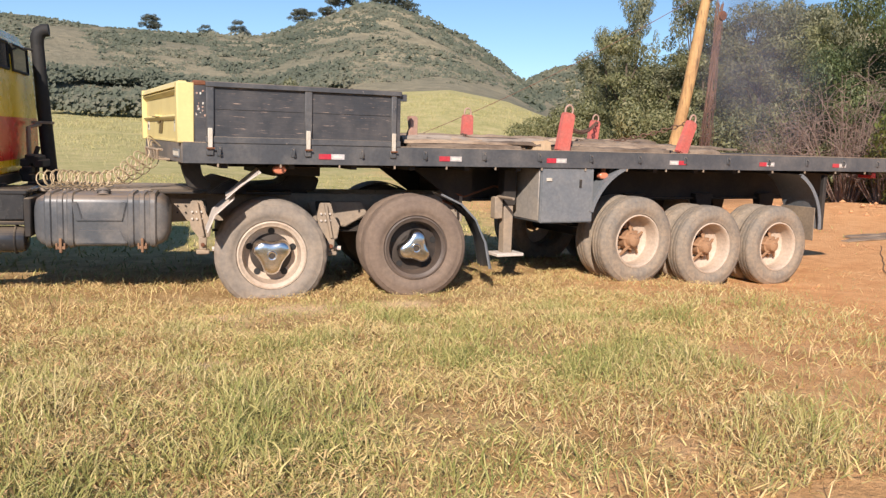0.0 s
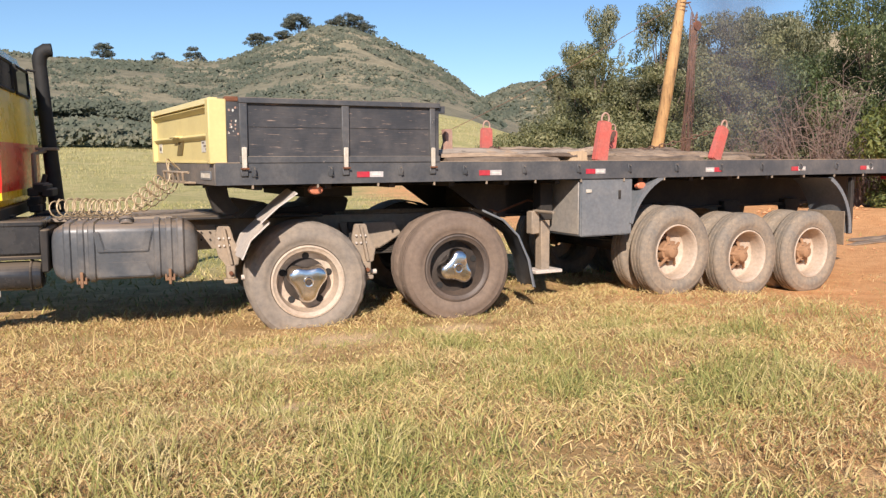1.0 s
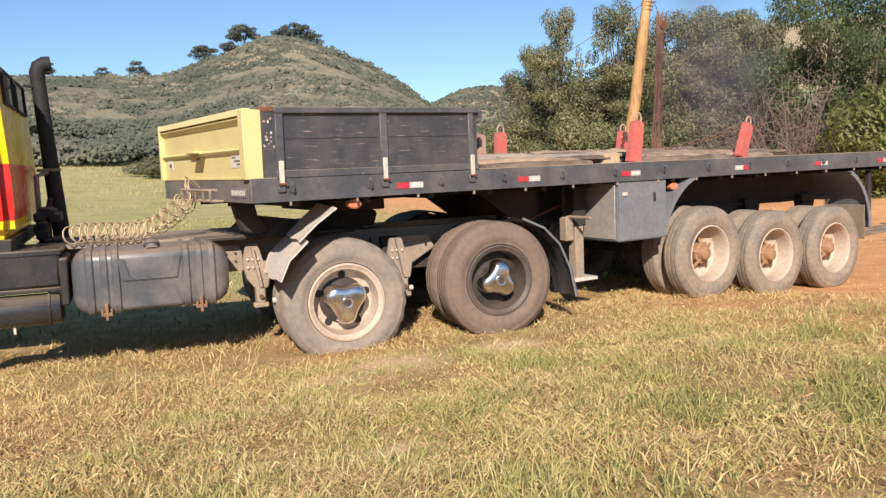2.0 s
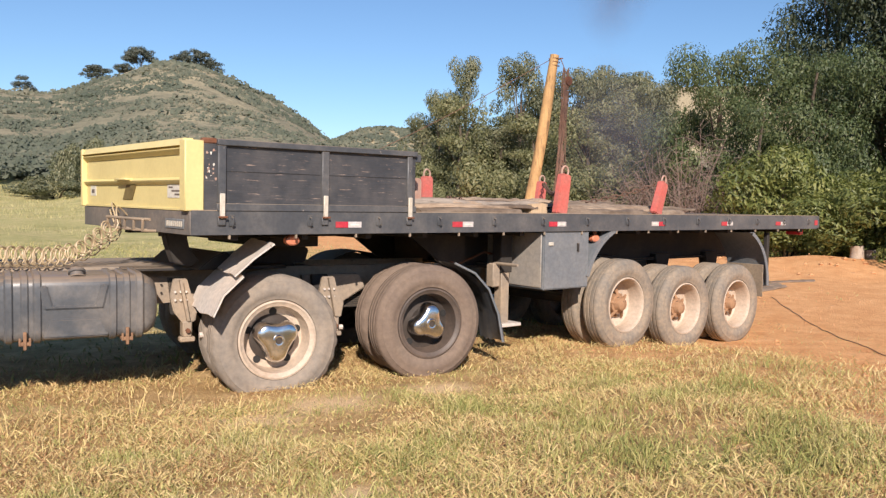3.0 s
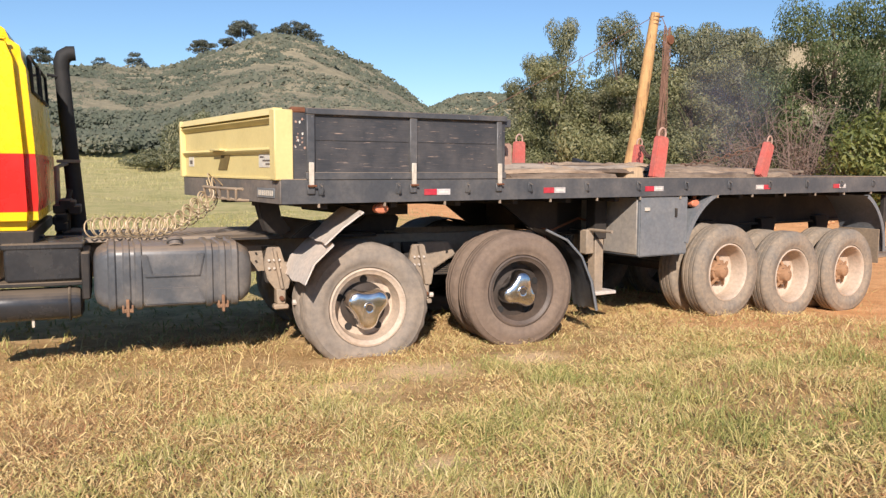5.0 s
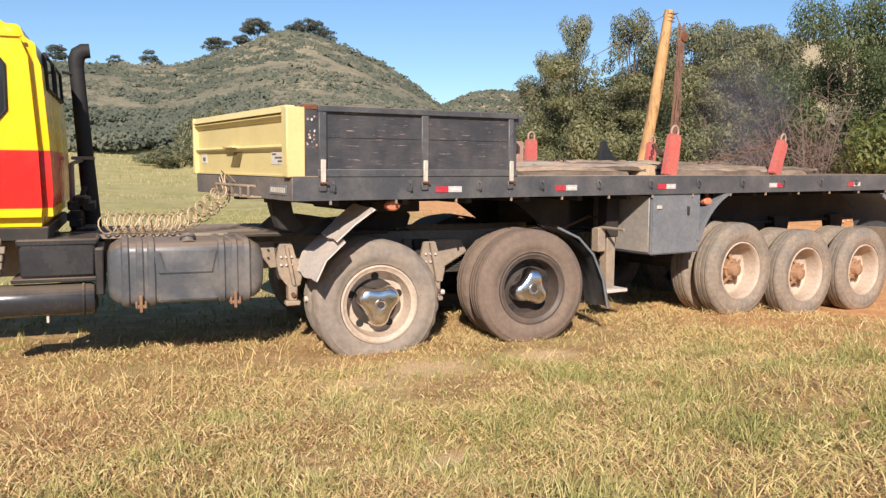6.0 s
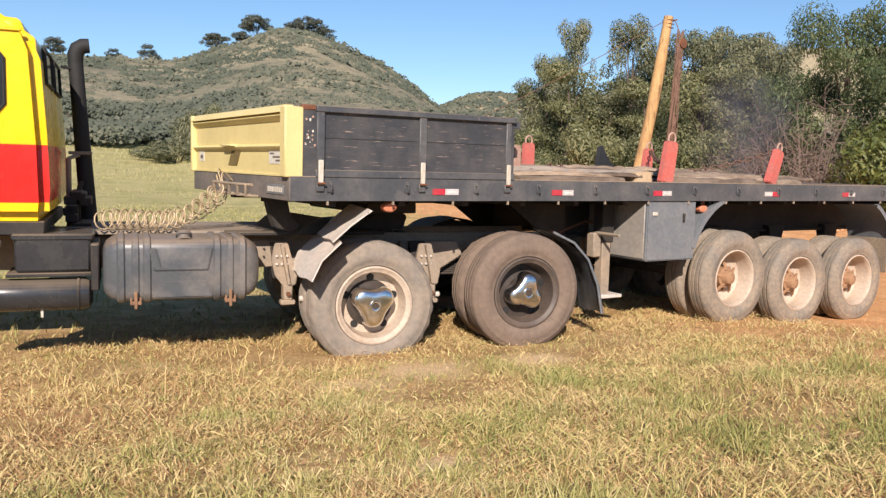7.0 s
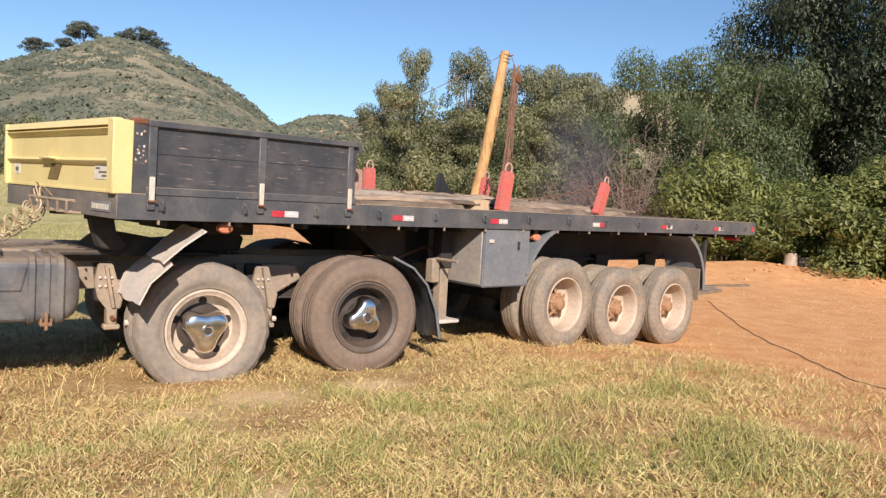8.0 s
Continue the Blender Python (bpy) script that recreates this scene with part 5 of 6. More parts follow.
# ---- trees and bushes ----
def leaf_mesh(name, clumps, leaves, size, material, seed, droop=0.3):
    """A crown of single leaves. clumps: rows of centre and half-axes; the leaves crowd towards each clump's skin."""
    g = np.random.default_rng(seed)
    clumps = np.array(clumps, float)
    weight = (clumps[:, 3] * clumps[:, 4] + clumps[:, 4] * clumps[:, 5] + clumps[:, 3] * clumps[:, 5])
    pick = g.choice(len(clumps), leaves, p=weight / weight.sum())
    way = g.normal(size=(leaves, 3))
    way /= np.linalg.norm(way, axis=1)[:, None]
    depth = 1 - 0.50 * g.random(leaves) ** 2.4 + 0.07 * g.normal(size=leaves)
    centre = clumps[pick, :3] + way * clumps[pick, 3:] * depth[:, None]
    normal = way + 0.36 * g.normal(size=(leaves, 3)) + (0, 0, 0.25)
    normal /= np.linalg.norm(normal, axis=1)[:, None]
    along_ = np.cross(normal, g.normal(size=(leaves, 3)))
    along_ /= np.linalg.norm(along_, axis=1)[:, None] + 1e-9
    along_[:, 2] -= droop
    across = np.cross(normal, along_)
    ln = size * (0.6 + 0.8 * g.random(leaves))[:, None]
    wd = ln * (0.32 + 0.16 * g.random(leaves))[:, None]
    fold = normal * ln * 0.12
    verts = np.stack([centre - along_ * ln, centre + across * wd + fold, centre + along_ * ln, centre - across * wd + fold], 1).reshape(-1, 3)
    loops = np.arange(len(verts)).reshape(-1, 4)
    return bulk(name, verts, 4, loops, material)


def build_tree(seed, height, spread, crown_from, material, leaves=11000, size=0.17, vines=0, lumps=48, squat=0.75):
    rnd = random.Random(seed)
    t = tagged(new("tree", None), "", "tree")
    trunk = [(0.12 * math.sin(2 * k + seed), 0.12 * math.cos(1.7 * k + seed), height * 0.78 * k / 7 - (0.3 if k == 0 else 0)) for k in range(8)]
    bm = tube(trunk, [0.22 - 0.022 * k for k in range(8)], 9)
    clumps = []
    for k in range(lumps):
        a, v = rnd.uniform(0, math.tau), rnd.random()
        z = height * (crown_from + (0.93 - crown_from) * v)
        r = spread * (0.35 + 0.65 * rnd.random()) * math.sin(math.pi * (0.22 + 0.70 * v)) ** 0.7
        s = spread * rnd.uniform(0.20, 0.36)
        c = Vector((r * math.cos(a), r * math.sin(a), z))
        clumps.append((*c, s, s, s * squat * rnd.uniform(0.7, 1.1)))
        if k % 3 == 0:
            root = Vector(trunk[min(7, 2 + int(4 * v))])
            add_tube(bm, [root, root.lerp(c, 0.5) + Vector((0, 0, 0.25)), c], [0.075, 0.05, 0.02], 6)
    for k in range(vines):
        a = rnd.uniform(0, math.tau)
        top = height * rnd.uniform(0.40, 0.72)
        r = spread * rnd.uniform(0.55, 0.80)
        for j in range(5):
            z = top * (1 - 0.19 * j)
            clumps.append((r * math.cos(a) * (1 + 0.04 * j), r * math.sin(a) * (1 + 0.04 * j), z, spread * 0.14, spread * 0.14, top * 0.13))
    part("trunk", bm, "bark", t, "grey-brown trunk and limbs")
    crown = new("crown", leaf_mesh("crown", clumps, leaves, size, material, seed))
    crown.parent = t
    return t


def build_bush(seed, height, spread, material, leaves=8000, size=0.14):
    rnd = random.Random(seed)
    t = tagged(new("bush", None), "", "bush")
    bm, clumps = bmesh.new(), []
    for k in range(22):
        a, r = rnd.uniform(0, math.tau), spread * math.sqrt(rnd.random())
        z = height * rnd.uniform(0.12, 0.86) * (1 - 0.35 * (r / spread) ** 2)
        s = spread * rnd.uniform(0.20, 0.36)
        clumps.append((r * math.cos(a), r * math.sin(a), z, s, s, s * 0.8))
        if k % 2 == 0:
            add_tube(bm, [(0.25 * math.cos(a), 0.25 * math.sin(a), -0.2), (0.5 * r * math.cos(a), 0.5 * r * math.sin(a), 0.6 * z), (r * math.cos(a), r * math.sin(a), z)], [0.05, 0.035, 0.012], 5)
    part("woody_frame", bm, "bark", t, "thin woody branching frame")
    crown = new("crown", leaf_mesh("crown", clumps, leaves, size, material, seed))
    crown.parent = t
    return t


def polar(az, dist):
    x, y = -2.3 + dist * math.sin(radians(az)), -6.0 + dist * math.cos(radians(az))
    return x, y, ground_height(x, y)


def plant(kind, label, rows, group):
    """Copies of one plant: azimuth, distance, height factor, width factor; the first row takes the plant itself."""
    for k, (az, dist, tall, wide) in enumerate(rows):
        x, y, z = polar(az, dist)
        kind.scale = (wide, wide, tall)
        m = pose(x, y, z - 0.05, 0, 0, (az * 77 + dist * 31) % 360)
        if k == 0:
            kind.matrix_basis = m @ Matrix.Diagonal((wide, wide, tall, 1))
            tagged(kind, label, group=group)
        else:
            copy_thing(kind, m)


# unit plants are about 10 m (trees) and 4 m (bushes) high
plant(build_tree(11, 10.0, 3.0, 0.20, "leaf_olive", 17500, 0.100, 5, 40), "tall olive-green tree hung with climbing vines", [
    (38.9, 57, 1.10, 0.78), (40.5, 59, 1.20, 0.62), (44.3, 57, 1.18, 0.78), (37.9, 60, 0.78, 0.8), (47.8, 55, 1.05, 0.9), (50.6, 57, 1.06, 0.95), (45.9, 60, 1.02, 0.9), (42.6, 52, 0.66, 0.9), (53.2, 62, 0.90, 0.9), (51.6, 54, 1.02, 0.8), (49.2, 60, 1.16, 0.85), (53.5, 50, 0.92, 0.62)], "trees behind the trailer")
plant(build_tree(12, 10.0, 3.4, 0.10, "leaf_vine", 17500, 0.100, 6, 40), "vine-covered tree with yellow-green leaves", [
    (40.2, 52, 0.78, 0.95), (45.2, 51, 0.72, 0.9), (48.9, 47, 0.78, 0.9), (52.2, 51, 0.92, 0.9), (43.0, 60, 0.84, 0.9)], "trees behind the trailer")
plant(build_tree(13, 10.0, 3.9, 0.06, "leaf_mid", 27000, 0.080, 1, 32), "dense dark green tree with a rounded crown", [
    (59.8, 34.5, 0.95, 0.76), (57.2, 36, 0.97, 0.68), (62.8, 37, 0.95, 0.74), (55.2, 40, 0.72, 0.62)], "trees behind the trailer")
plant(build_tree(14, 10.0, 4.2, 0.10, "leaf_deep", 41000, 0.074, 10, 58), "very tall dark tree draped in vines", [
    (63.9, 46, 1.32, 0.95), (66.6, 43, 1.45, 1.0), (69.8, 41, 1.55, 1.15), (74.0, 40, 1.5, 1.2)], "trees behind the trailer")
plant(build_bush(21, 4.0, 2.7, "leaf_bright", 12500, 0.086), "bright green leafy bush at the edge of the clay", [
    (61.2, 31.5, 0.42, 0.75), (63.6, 30.5, 0.58, 0.9), (66.2, 30.0, 0.70, 0.95), (69.4, 29.5, 0.85, 1.05), (73.0, 29.0, 1.0, 1.05), (77.0, 29.0, 1.05, 1.1), (65.4, 33.0, 0.86, 0.9), (71.2, 32.5, 1.06, 1.0)], "bushes at the edge of the clay")
plant(build_bush(22, 4.0, 2.8, "leaf_vine", 9500, 0.090), "yellow-green scrambling bush behind the trailer", [
    (39.0, 46, 1.05, 1.0), (41.6, 44, 1.15, 1.05), (44.2, 43, 1.0, 1.0), (46.8, 42, 0.95, 1.0), (49.6, 41, 1.05, 0.95), (36.8, 52, 1.05, 1.1), (35.2, 58, 0.85, 1.0), (56.6, 35, 0.75, 0.8)], "bushes behind the trailer")
plant(build_bush(23, 4.0, 3.2, "leaf_olive", 9000, 0.12), "grey-green bush at the foot of the hill", [
    (14.4, 90, 1.25, 0.75), (15.8, 92, 1.6, 1.0), (17.6, 105, 1.3, 1.3), (-5.0, 126, 0.6, 1.3)], "bushes at the foot of the hill")


def build_dry_bush():
    rnd = random.Random(31)
    t = tagged(new("dry_bush", None), "bare pinkish-brown dry bush of tangled twigs", "bush")
    bm = bmesh.new()
    for k in range(80):
        a, r = rnd.uniform(0, math.tau), 2.4 * math.sqrt(rnd.random())
        z = rnd.uniform(1.6, 4.6) * (1 - 0.25 * r / 2.4)
        p = Vector((0.3 * math.cos(a), 0.3 * math.sin(a), -0.1))
        e = Vector((r * math.cos(a), r * math.sin(a), z))
        mid = p.lerp(e, 0.6) + Vector((rnd.uniform(-0.3, 0.3), rnd.uniform(-0.3, 0.3), 0.35))
        add_tube(bm, [p, mid, e], [0.028, 0.014, 0.005], 4)
        for j in range(6):
            s = mid.lerp(e, rnd.random())
            q = s + Vector((rnd.uniform(-0.8, 0.8), rnd.uniform(-0.8, 0.8), rnd.uniform(-0.5, 0.5)))
            add_tube(bm, [s, s.lerp(q, 0.5) + Vector((0, 0, 0.12)), q], [0.010, 0.007, 0.004], 3)
    part("branchwork", bm, "twig", t, "tangle of bare twigs", smooth=False)
    return t


dry = build_dry_bush()
dry.matrix_basis = pose(*polar(55.4, 33.4)) @ Matrix.Diagonal((0.95, 0.95, 1.2, 1))
for az, dist, s in ((53.2, 34.5, 0.95), (57.6, 32.5, 0.8), (51.0, 36.5, 0.72)):
    dry.scale = (s, s, s)
    copy_thing(dry, pose(*polar(az, dist), 0, 0, az * 50))
dry.scale = (0.95, 0.95, 1.2)


# umbrella trees on the crest of the hill
def crest_tree(label, az, dist, tall, wide, seed, high=0.55):
    t = build_tree(seed, 10.0, 4.4, high, "leaf_crest", 4200, 0.26, 0, 34, 0.72)
    x, y, z = polar(az, dist)
    t.matrix_basis = pose(x, y, z - 0.4, 0, 0, seed * 40) @ Matrix.Diagonal((wide, wide, tall, 1))
    tagged(t, label, group="trees on the hilltop")


for az, tall, wide, seed, high in ((16.8, 0.72, 0.72, 41, 0.45), (18.4, 0.60, 0.50, 42, 0.6), (19.4, 0.95, 0.86, 43, 0.6), (20.6, 0.35, 0.55, 44, 0.4),
                                   (21.9, 0.70, 0.80, 45, 0.2), (22.8, 0.86, 0.92, 46, 0.15), (23.7, 0.72, 0.84, 47, 0.15), (7.2, 0.62, 0.62, 48, 0.35), (10.6, 0.42, 0.35, 49, 0.4), (12.8, 0.62, 0.55, 50, 0.2)):
    crest_tree("small dark tree standing on the hill crest", az, 383, tall * 1.5, wide * 1.9, seed, high)
crest_tree("lone dark tree on a far bare slope", 52.4, 640, 1.2, 1.2, 51, 0.3)


def scrub(name, label, spots, quads, g, size, category):
    """Shrubs as small domes of leafy sprays."""
    spots = np.array(spots)
    n = len(spots)
    way = g.normal(size=(n, quads, 3))
    way /= np.linalg.norm(way, axis=2)[..., None]
    way[..., 2] = np.abs(way[..., 2]) * 0.62
    s = spots[:, 3][:, None, None]
    centre = spots[:, None, :3] + way * s * g.uniform(0.55, 1.0, (n, quads, 1))
    normal = 0.35 * way + 0.40 * g.normal(size=way.shape) + (-0.35, -0.55, 0.55)
    normal /= np.linalg.norm(normal, axis=2)[..., None]
    u = np.cross(normal, g.normal(size=way.shape))
    u /= np.linalg.norm(u, axis=2)[..., None] + 1e-9
    v = np.cross(normal, u)
    h = s * size * g.uniform(0.6, 1.2, (n, quads, 1))
    verts = np.stack([centre - u * h, centre + v * h * 0.7, centre + u * h, centre - v * h * 0.7], 2).reshape(-1, 3)
    me = bulk(name, verts, 4, np.arange(len(verts)).reshape(-1, 4), "leaf_far_hazed")
    tagged(new(name, me), label, category, kind="stuff")


def scatter_shrubs():
    """Scrub that covers the hillsides, too much to count."""
    g = np.random.default_rng(77)
    spots = []
    while len(spots) < 22000:
        az, dist = g.uniform(-10, 33), 135 + 243 * math.sqrt(g.random())
        if az > 20 and dist < 172:
            continue
        x, y = MID[0] + dist * math.sin(radians(az)), MID[1] + dist * math.cos(radians(az))
        cover = noise.fractal((x * 0.06, y * 0.05, 5.0), 0.7, 2.0, 5)
        top = 0.55 * step(325, 365, dist) if 15 < az < 25 else 0.10
        if cover < -0.16 + top + 0.34 * g.random() - 0.10:
            continue
        spots.append((x, y, ground_height(x, y) - 0.2, g.uniform(0.45, 1.35) * (1.0 if g.random() < 0.92 else 2.1)))
    foot = []
    while len(foot) < 1500:
        az, dist = g.uniform(-12, 19.5), g.uniform(126, 200)
        x, y = MID[0] + dist * math.sin(radians(az)), MID[1] + dist * math.cos(radians(az))
        if noise.noise((x * 0.03, y * 0.05, 2.0)) + 0.010 * (dist - 150) < 0.35 * g.random():
            continue
        foot.append((x, y, ground_height(x, y) + g.uniform(0.3, 2.0), g.uniform(1.6, 3.6)))
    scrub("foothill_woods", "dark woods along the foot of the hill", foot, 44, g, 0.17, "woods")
    scrub("hillside_scrub", "dense grey-green scrub covering the hillside, paled for haze", spots, 7, g, 0.36, "scrub")
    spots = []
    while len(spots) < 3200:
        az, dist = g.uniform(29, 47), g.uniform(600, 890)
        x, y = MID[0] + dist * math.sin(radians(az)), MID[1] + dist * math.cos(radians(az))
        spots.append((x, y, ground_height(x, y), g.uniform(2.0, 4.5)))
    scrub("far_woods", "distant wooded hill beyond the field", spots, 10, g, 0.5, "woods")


scatter_shrubs()


# ---- grass ----
def scuffed(x, y):
    worn_off = np.zeros(len(x))
    for cx, cy, reach in SCUFFS:
        worn_off = np.maximum(worn_off, np.exp(-(((x - cx) / (1.25 * reach)) ** 2 + ((y - cy) / (0.62 * reach)) ** 2)))
    return worn_off


def clay_share(x, y):
    s = x - 0.67 * np.minimum(y, 0) - 0.32 * np.maximum(y, 0)
    return np.clip((s - 3.7) / 4.4, 0, 1)


def heights(x, y):
    return np.array([ground_height(a, b) for a, b in zip(x.tolist(), y.tolist())])


def patches(x, y, scale, seed):
    return np.array([noise.noise((a * scale, b * scale, seed)) for a, b in zip(x.tolist(), y.tolist())])


def blades(name, x, y, length, width, tilt, material, label, g, fan=None):
    """Tapered blades bent over their own length: two quads and a tip each."""
    n = len(x)
    z = heights(x, y) - 0.006 + np.where(tilt > 1.15, g.uniform(0.0, 0.045, n), 0.0)
    a, b = g.uniform(0, math.tau, n), g.uniform(0, math.tau, n)
    if fan is not None:
        a = fan + 0.8 * g.normal(size=n)
    lean = np.stack([np.cos(a), np.sin(a), 0 * a], -1)
    side = np.stack([np.cos(b), np.sin(b), 0.25 * g.normal(size=n)], -1) * (width / 2)[:, None]
    root = np.stack([x, y, z], -1)
    up = np.array([0, 0, 1.0])
    t0, t1 = tilt * 0.75, np.minimum(tilt * 1.25 + 0.15, 1.75)
    mid = root + (lean * np.sin(t0)[:, None] + up * np.cos(t0)[:, None]) * (length * 0.55)[:, None]
    tip = mid + (lean * np.sin(t1)[:, None] + up * np.cos(t1)[:, None]) * (length * 0.45)[:, None]
    verts = np.stack([root - side, root + side, mid + side * 0.8, tip, mid - side * 0.8], 1).reshape(-1, 3)
    k = np.arange(n)[:, None] * 5
    loops = np.concatenate([k + 0, k + 1, k + 2, k + 0, k + 2, k + 4, k + 4, k + 2, k + 3], 1).reshape(-1, 3)
    tagged(new(name, bulk(name, verts, 3, loops, material)), label, "grass", kind="stuff")


def sow(g, count, x0, x1, y0, y1):
    return g.uniform(x0, x1, count), g.uniform(y0, y1, count)


def tufts(g, count, per, spread, x0, x1, y0, y1):
    """Blades gathered in small tufts; also the way in which each leans out of its tuft."""
    cx, cy = sow(g, count // per, x0, x1, y0, y1)
    size = g.uniform(0.4, 1.6, count // per)
    pick = g.integers(0, count // per, count)
    dx, dy = g.normal(0, spread, count) * size[pick], g.normal(0, spread, count) * size[pick]
    return cx[pick] + dx, cy[pick] + dy, np.arctan2(dy, dx)


def build_grass():
    g = np.random.default_rng(5)
    # matted straw, short and lying
    x, y, fan = tufts(g, 440000, 9, 0.035, -4.2, 9.5, -5.6, 1.6)
    near = np.clip(1.25 - 0.13 * np.hypot(x + 0.6, y + 4.4), 0.22, 1)
    keep = g.random(len(x)) < near * (1 - 0.88 * scuffed(x, y)) * (1 - 0.93 * clay_share(x, y)) * np.clip(0.62 + 1.9 * patches(x, y, 0.9, 2.0), 0.12, 1)
    keep &= (x + y * 0.55) > -6.3
    x, y, fan = x[keep], y[keep], fan[keep]
    n = len(x)
    tall = np.clip(0.95 + 1.3 * patches(x, y, 1.7, 6.0), 0.5, 1.6)
    blades("dry_grass", x, y, g.uniform(0.035, 0.115, n) * tall, g.uniform(0.0035, 0.0085, n), g.uniform(0.6, 1.6, n), "grass_dry", "matted dry straw-coloured grass", g, fan)
    # standing green blades, in drifts
    x, y, fan = tufts(g, 400000, 12, 0.030, -4.2, 9.0, -5.6, 2.6)
    near = np.clip(1.25 - 0.13 * np.hypot(x + 0.6, y + 4.4), 0.2, 1)
    drift = np.clip(0.58 + 0.30 * np.clip((1.0 - x) / 3, 0, 1) + 2.3 * patches(x, y, 0.75, 8.0) + 0.5 * patches(x, y, 2.6, 4.0), 0.14, 1) * np.clip(0.35 - y * 0.45, 0.30, 1)
    keep = g.random(len(x)) < near * drift * (1 - 0.96 * scuffed(x, y)) * (1 - 0.95 * clay_share(x, y))
    keep &= (x + y * 0.55) > -6.3
    x, y, fan = x[keep], y[keep], fan[keep]
    n = len(x)
    tall = np.clip(0.95 + 1.5 * patches(x, y, 1.9, 16.0), 0.5, 1.8)
    blades("green_grass", x, y, g.uniform(0.04, 0.13, n) * np.clip(0.55 - y * 0.16, 0.5, 1.1) * tall, g.uniform(0.0032, 0.007, n), g.uniform(0.2, 1.4, n), "grass_green", "patchy green field grass", g, fan)
    # coarse grass under and beyond the truck
    x, y = sow(g, 60000, -9.0, 16.0, 1.6, 26.0)
    keep = g.random(len(x)) < (1 - 0.97 * clay_share(x, y)) * np.clip(1.2 - y / 26, 0.3, 1)
    x, y = x[keep], y[keep]
    n = len(x)
    blades("field_grass", x, y, g.uniform(0.04, 0.12, n), g.uniform(0.008, 0.02, n), g.uniform(0.3, 1.3, n), "grass_green", "pale green meadow grass beyond the truck", g)
    # tall pale grass over the meadow
    az, far = g.uniform(-14, 34, 48000), 22 + 105 * g.random(48000) ** 0.8
    x, y = -2.0 + far * np.sin(np.radians(az)), -6 + far * np.cos(np.radians(az))
    keep = g.random(len(x)) < np.clip(0.55 + 1.6 * patches(x, y, 0.12, 3.0), 0.1, 1)
    x, y, far = x[keep], y[keep], far[keep]
    n = len(x)
    blades("meadow_grass", x, y, g.uniform(0.08, 0.26, n) * np.clip(far / 50, 0.5, 1.9), g.uniform(0.012, 0.03, n) * far / 50, g.uniform(0.2, 1.0, n), "grass_meadow", "tall pale yellow-green meadow grass", g)
    # taller tufts
    xs, ys = [], []
    for cx, cy in ((-0.9, -3.9), (-0.3, -4.6), (0.9, -2.9), (1.5, -2.6), (-1.6, -4.2), (2.0, -3.6), (0.2, -5.0), (-0.6, -3.0), (1.2, -4.3), (2.8, -2.2), (-2.4, -2.6), (0.3, -2.2)):
        m = 260
        xs.append(g.normal(cx, 0.16, m))
        ys.append(g.normal(cy, 0.13, m))
    x, y = np.concatenate(xs), np.concatenate(ys)
    n = len(x)
    blades("grass_tufts", x, y, g.uniform(0.06, 0.15, n), g.uniform(0.004, 0.008, n), g.uniform(0.2, 1.2, n), "grass_green", "taller tufts of green grass", g)
    # thin weeds by the truck
    x, y = sow(g, 110, -3.4, 0.2, -0.55, 0.5)
    n = len(x)
    blades("weed_stalks", x, y, g.uniform(0.14, 0.36, n), g.uniform(0.004, 0.007, n), g.uniform(0.1, 0.7, n), "grass_dry", "thin dry weed stalks beside the truck", g)


build_grass()


def build_clods():
    """Loose clay lumps and pebbles, too many to count."""
    g = np.random.default_rng(9)
    ico = np.array([(0, 0, 1), (1, 0, 0.1), (0, 1, 0), (-1, 0, -0.1), (0, -1, 0.05), (0, 0, -1)], float)
    tri = np.array([(0, 1, 2), (0, 2, 3), (0, 3, 4), (0, 4, 1), (5, 2, 1), (5, 3, 2), (5, 4, 3), (5, 1, 4)])
    az, dist = g.uniform(40, 86, 9000), 6 + 24 * np.sqrt(g.random(9000))
    bankish = g.random(9000) < 0.2
    dist = np.where(bankish, g.normal(26.6, 1.2, 9000), dist)
    x, y = -2.3 + dist * np.sin(np.radians(az)), -6 + dist * np.cos(np.radians(az))
    keep = g.random(9000) < clay_share(x, y) * 0.11 + 0.005
    x, y, bankish = x[keep], y[keep], bankish[keep]
    s = np.where(bankish, g.uniform(0.02, 0.10, len(x)), g.uniform(0.006, 0.030, len(x)))
    verts = (ico[None] * s[:, None, None] * (1 + 0.3 * g.normal(size=(len(x), 6, 1))) * (1.2, 1.2, 0.55)) + np.stack([x, y, heights(x, y) + 0.2 * s], -1)[:, None]
    loops = (tri[None] + 6 * np.arange(len(x))[:, None, None]).reshape(-1, 3)
    tagged(new("clay_lumps", bulk("clay_lumps", verts.reshape(-1, 3), 3, loops, "clay_lump")), "loose lumps of orange clay", "clay", kind="stuff")


build_clods()

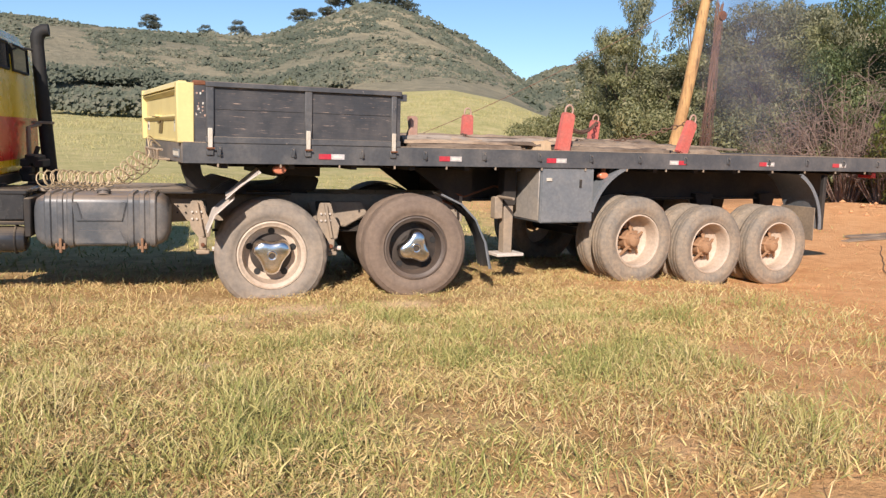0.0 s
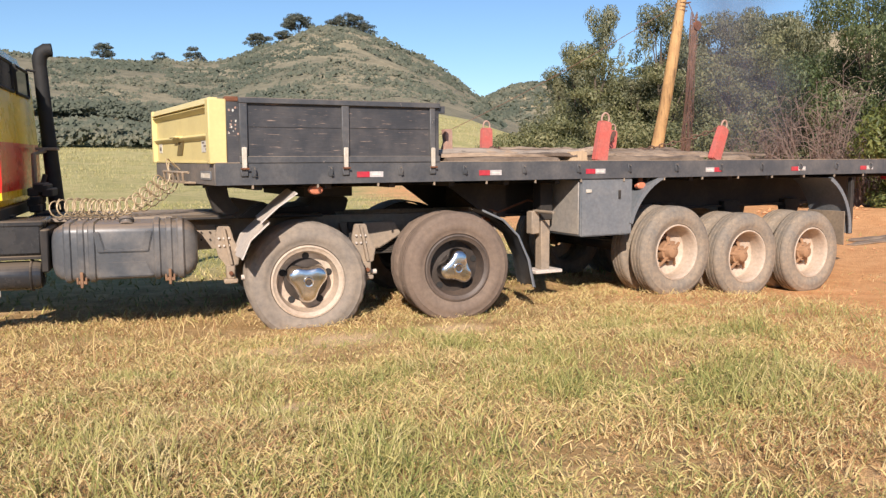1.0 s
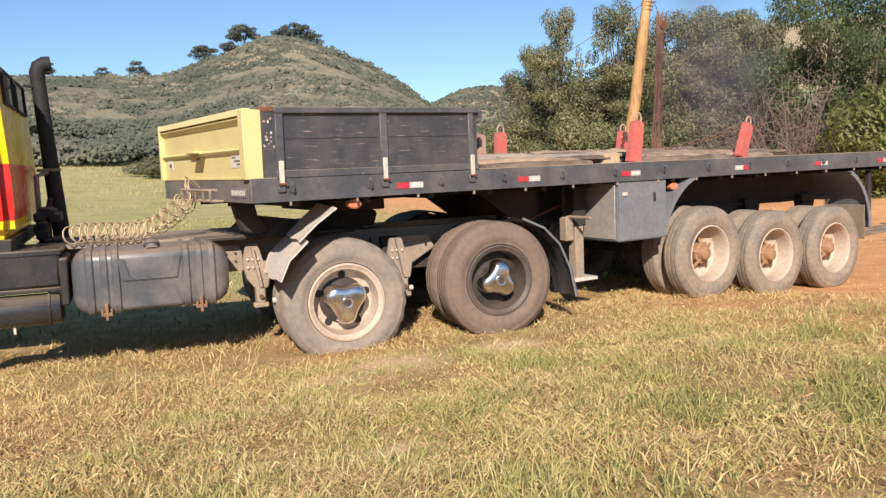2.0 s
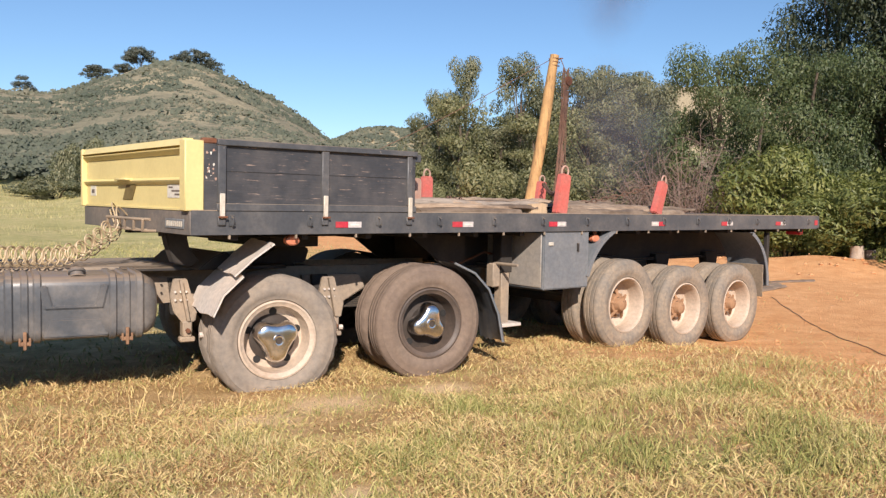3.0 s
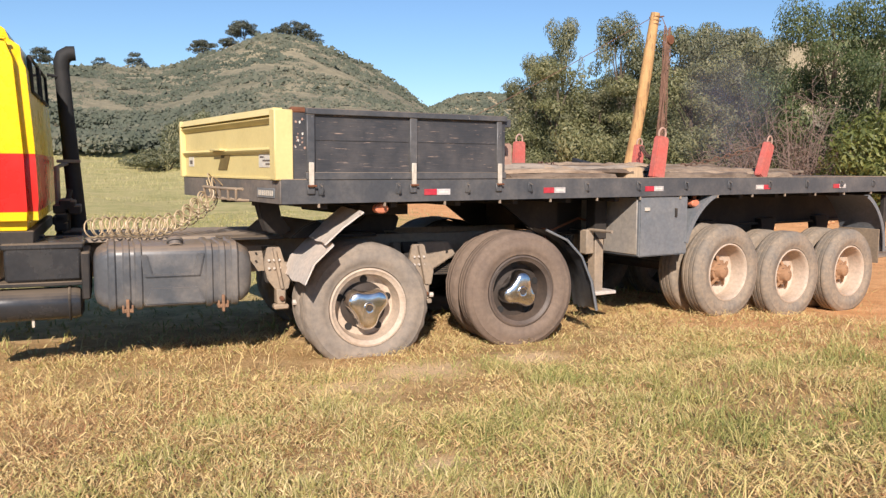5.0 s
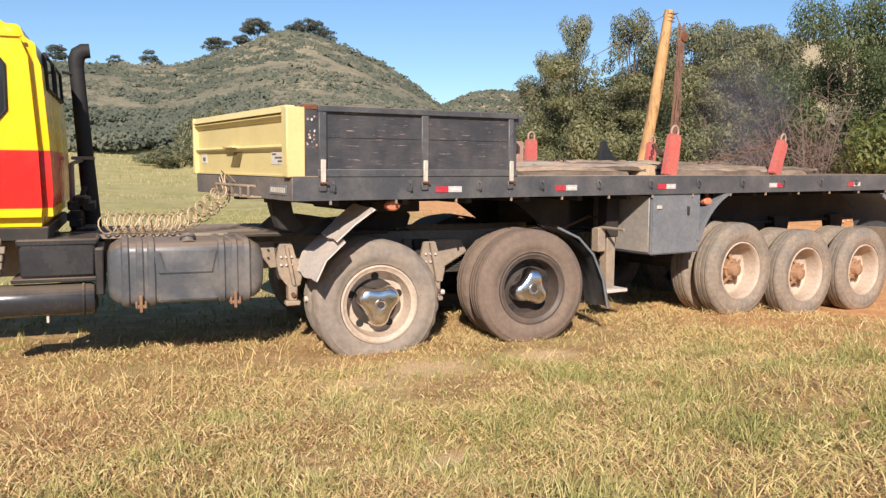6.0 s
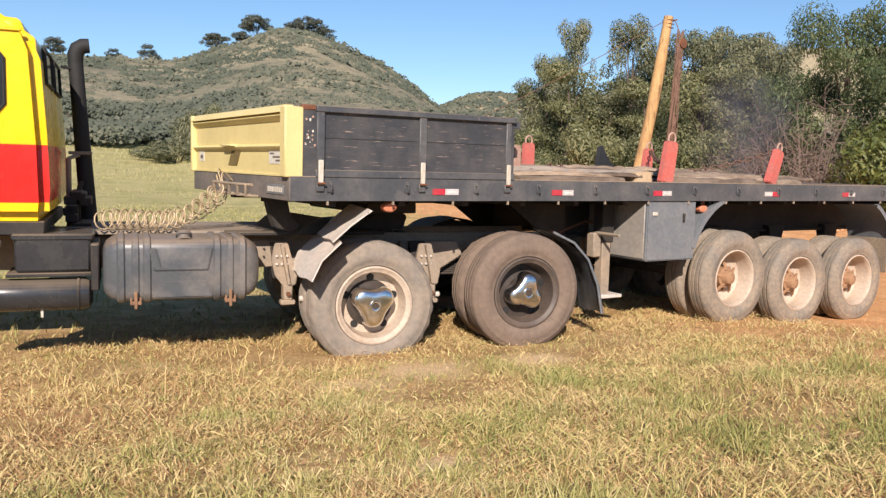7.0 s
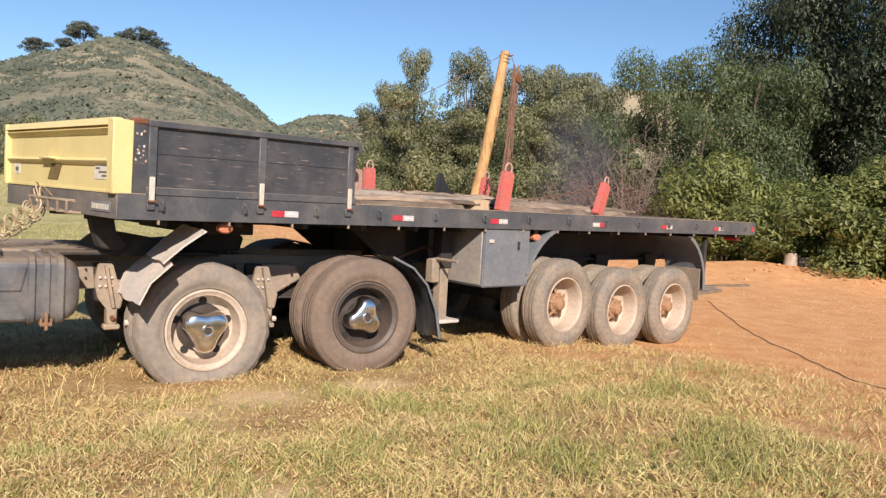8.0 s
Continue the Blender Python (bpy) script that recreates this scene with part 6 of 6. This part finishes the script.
# boards, cable and stumps on the clay
for k, (x, y, ln, turn) in enumerate(((14.4, 3.6, 2.6, 8), (14.9, 4.0, 2.2, 3), (17.5, 4.6, 1.6, -10))):
    ob = plank(x, y, ln, 0.22, 0.04, turn, 0.0, 70 + k)
    ob.location.z = ground_height(x, y) + 0.01
    tagged(ob, "long grey board lying on the clay", "plank", "boards on the clay")
cable = [(13.2, 2.7), (11.2, 1.2), (9.4, -0.2), (8.2, -1.3), (7.3, -2.1), (6.5, -2.95), (5.9, -3.9), (5.6, -5.0)]
cable_points = []
for (xa, ya), (xb, yb) in zip(cable, cable[1:]):
    for k in range(8):
        u = k / 8
        x, y = xa + (xb - xa) * u + 0.03 * math.sin(9 * u), ya + (yb - ya) * u
        cable_points.append((x, y, ground_height(x, y) + 0.012))
tagged(part("cable", tube(cable_points, 0.006, 6), "rope", None), "dark wire cable trailing over the clay", "cable")
for az, dist in ((65.6, 28.2), (66.4, 28.5)):
    x, y, z = polar(az, dist)
    st = part("stump", tube([(0, 0, -0.1), (0.02, 0, 0.25), (0.03, 0.02, 0.46)], [0.24, 0.2, 0.19], 10), "stone", None)
    st.location = (x, y, z)
    tagged(st, "pale cut stump at the foot of the bushes", "stump")


def motions():
    down, up = pose(4.95, 2.05, 1.64, -86, 0, 12), pose(4.95, 2.05, 1.645, 0, 0, 12)
    half = pose(4.95, 2.05, 1.642, -42, 0, 12)
    # the smoke climbs and drifts off with the wind
    for puff, rows in ((smoke_high, ((0.0, 18.6, 11.6, 4.4), (1.2, 18.7, 11.5, 6.4), (3.0, 18.8, 11.2, 8.9), (4.7, 19.8, 11.0, 12.5), (6.0, 21.5, 10.6, 18.5), (8.0, 24.5, 10.0, 29.0))),
                       (smoke_low, ((0.0, 17.8, 9.9, 3.2), (1.2, 17.8, 10.0, 3.5), (3.0, 17.8, 10.0, 3.9), (4.7, 18.0, 10.0, 3.6), (6.0, 18.2, 10.0, 3.3), (8.0, 18.5, 10.0, 3.0)))):
        walk(puff, [(t, pose(x, y, z, 0, 0, 4 * t)) for t, x, y, z in rows])
    walk(rag, [(0.0, down), (4.8, down), (5.2, half), (5.6, up), (8.0, up)])


motions()
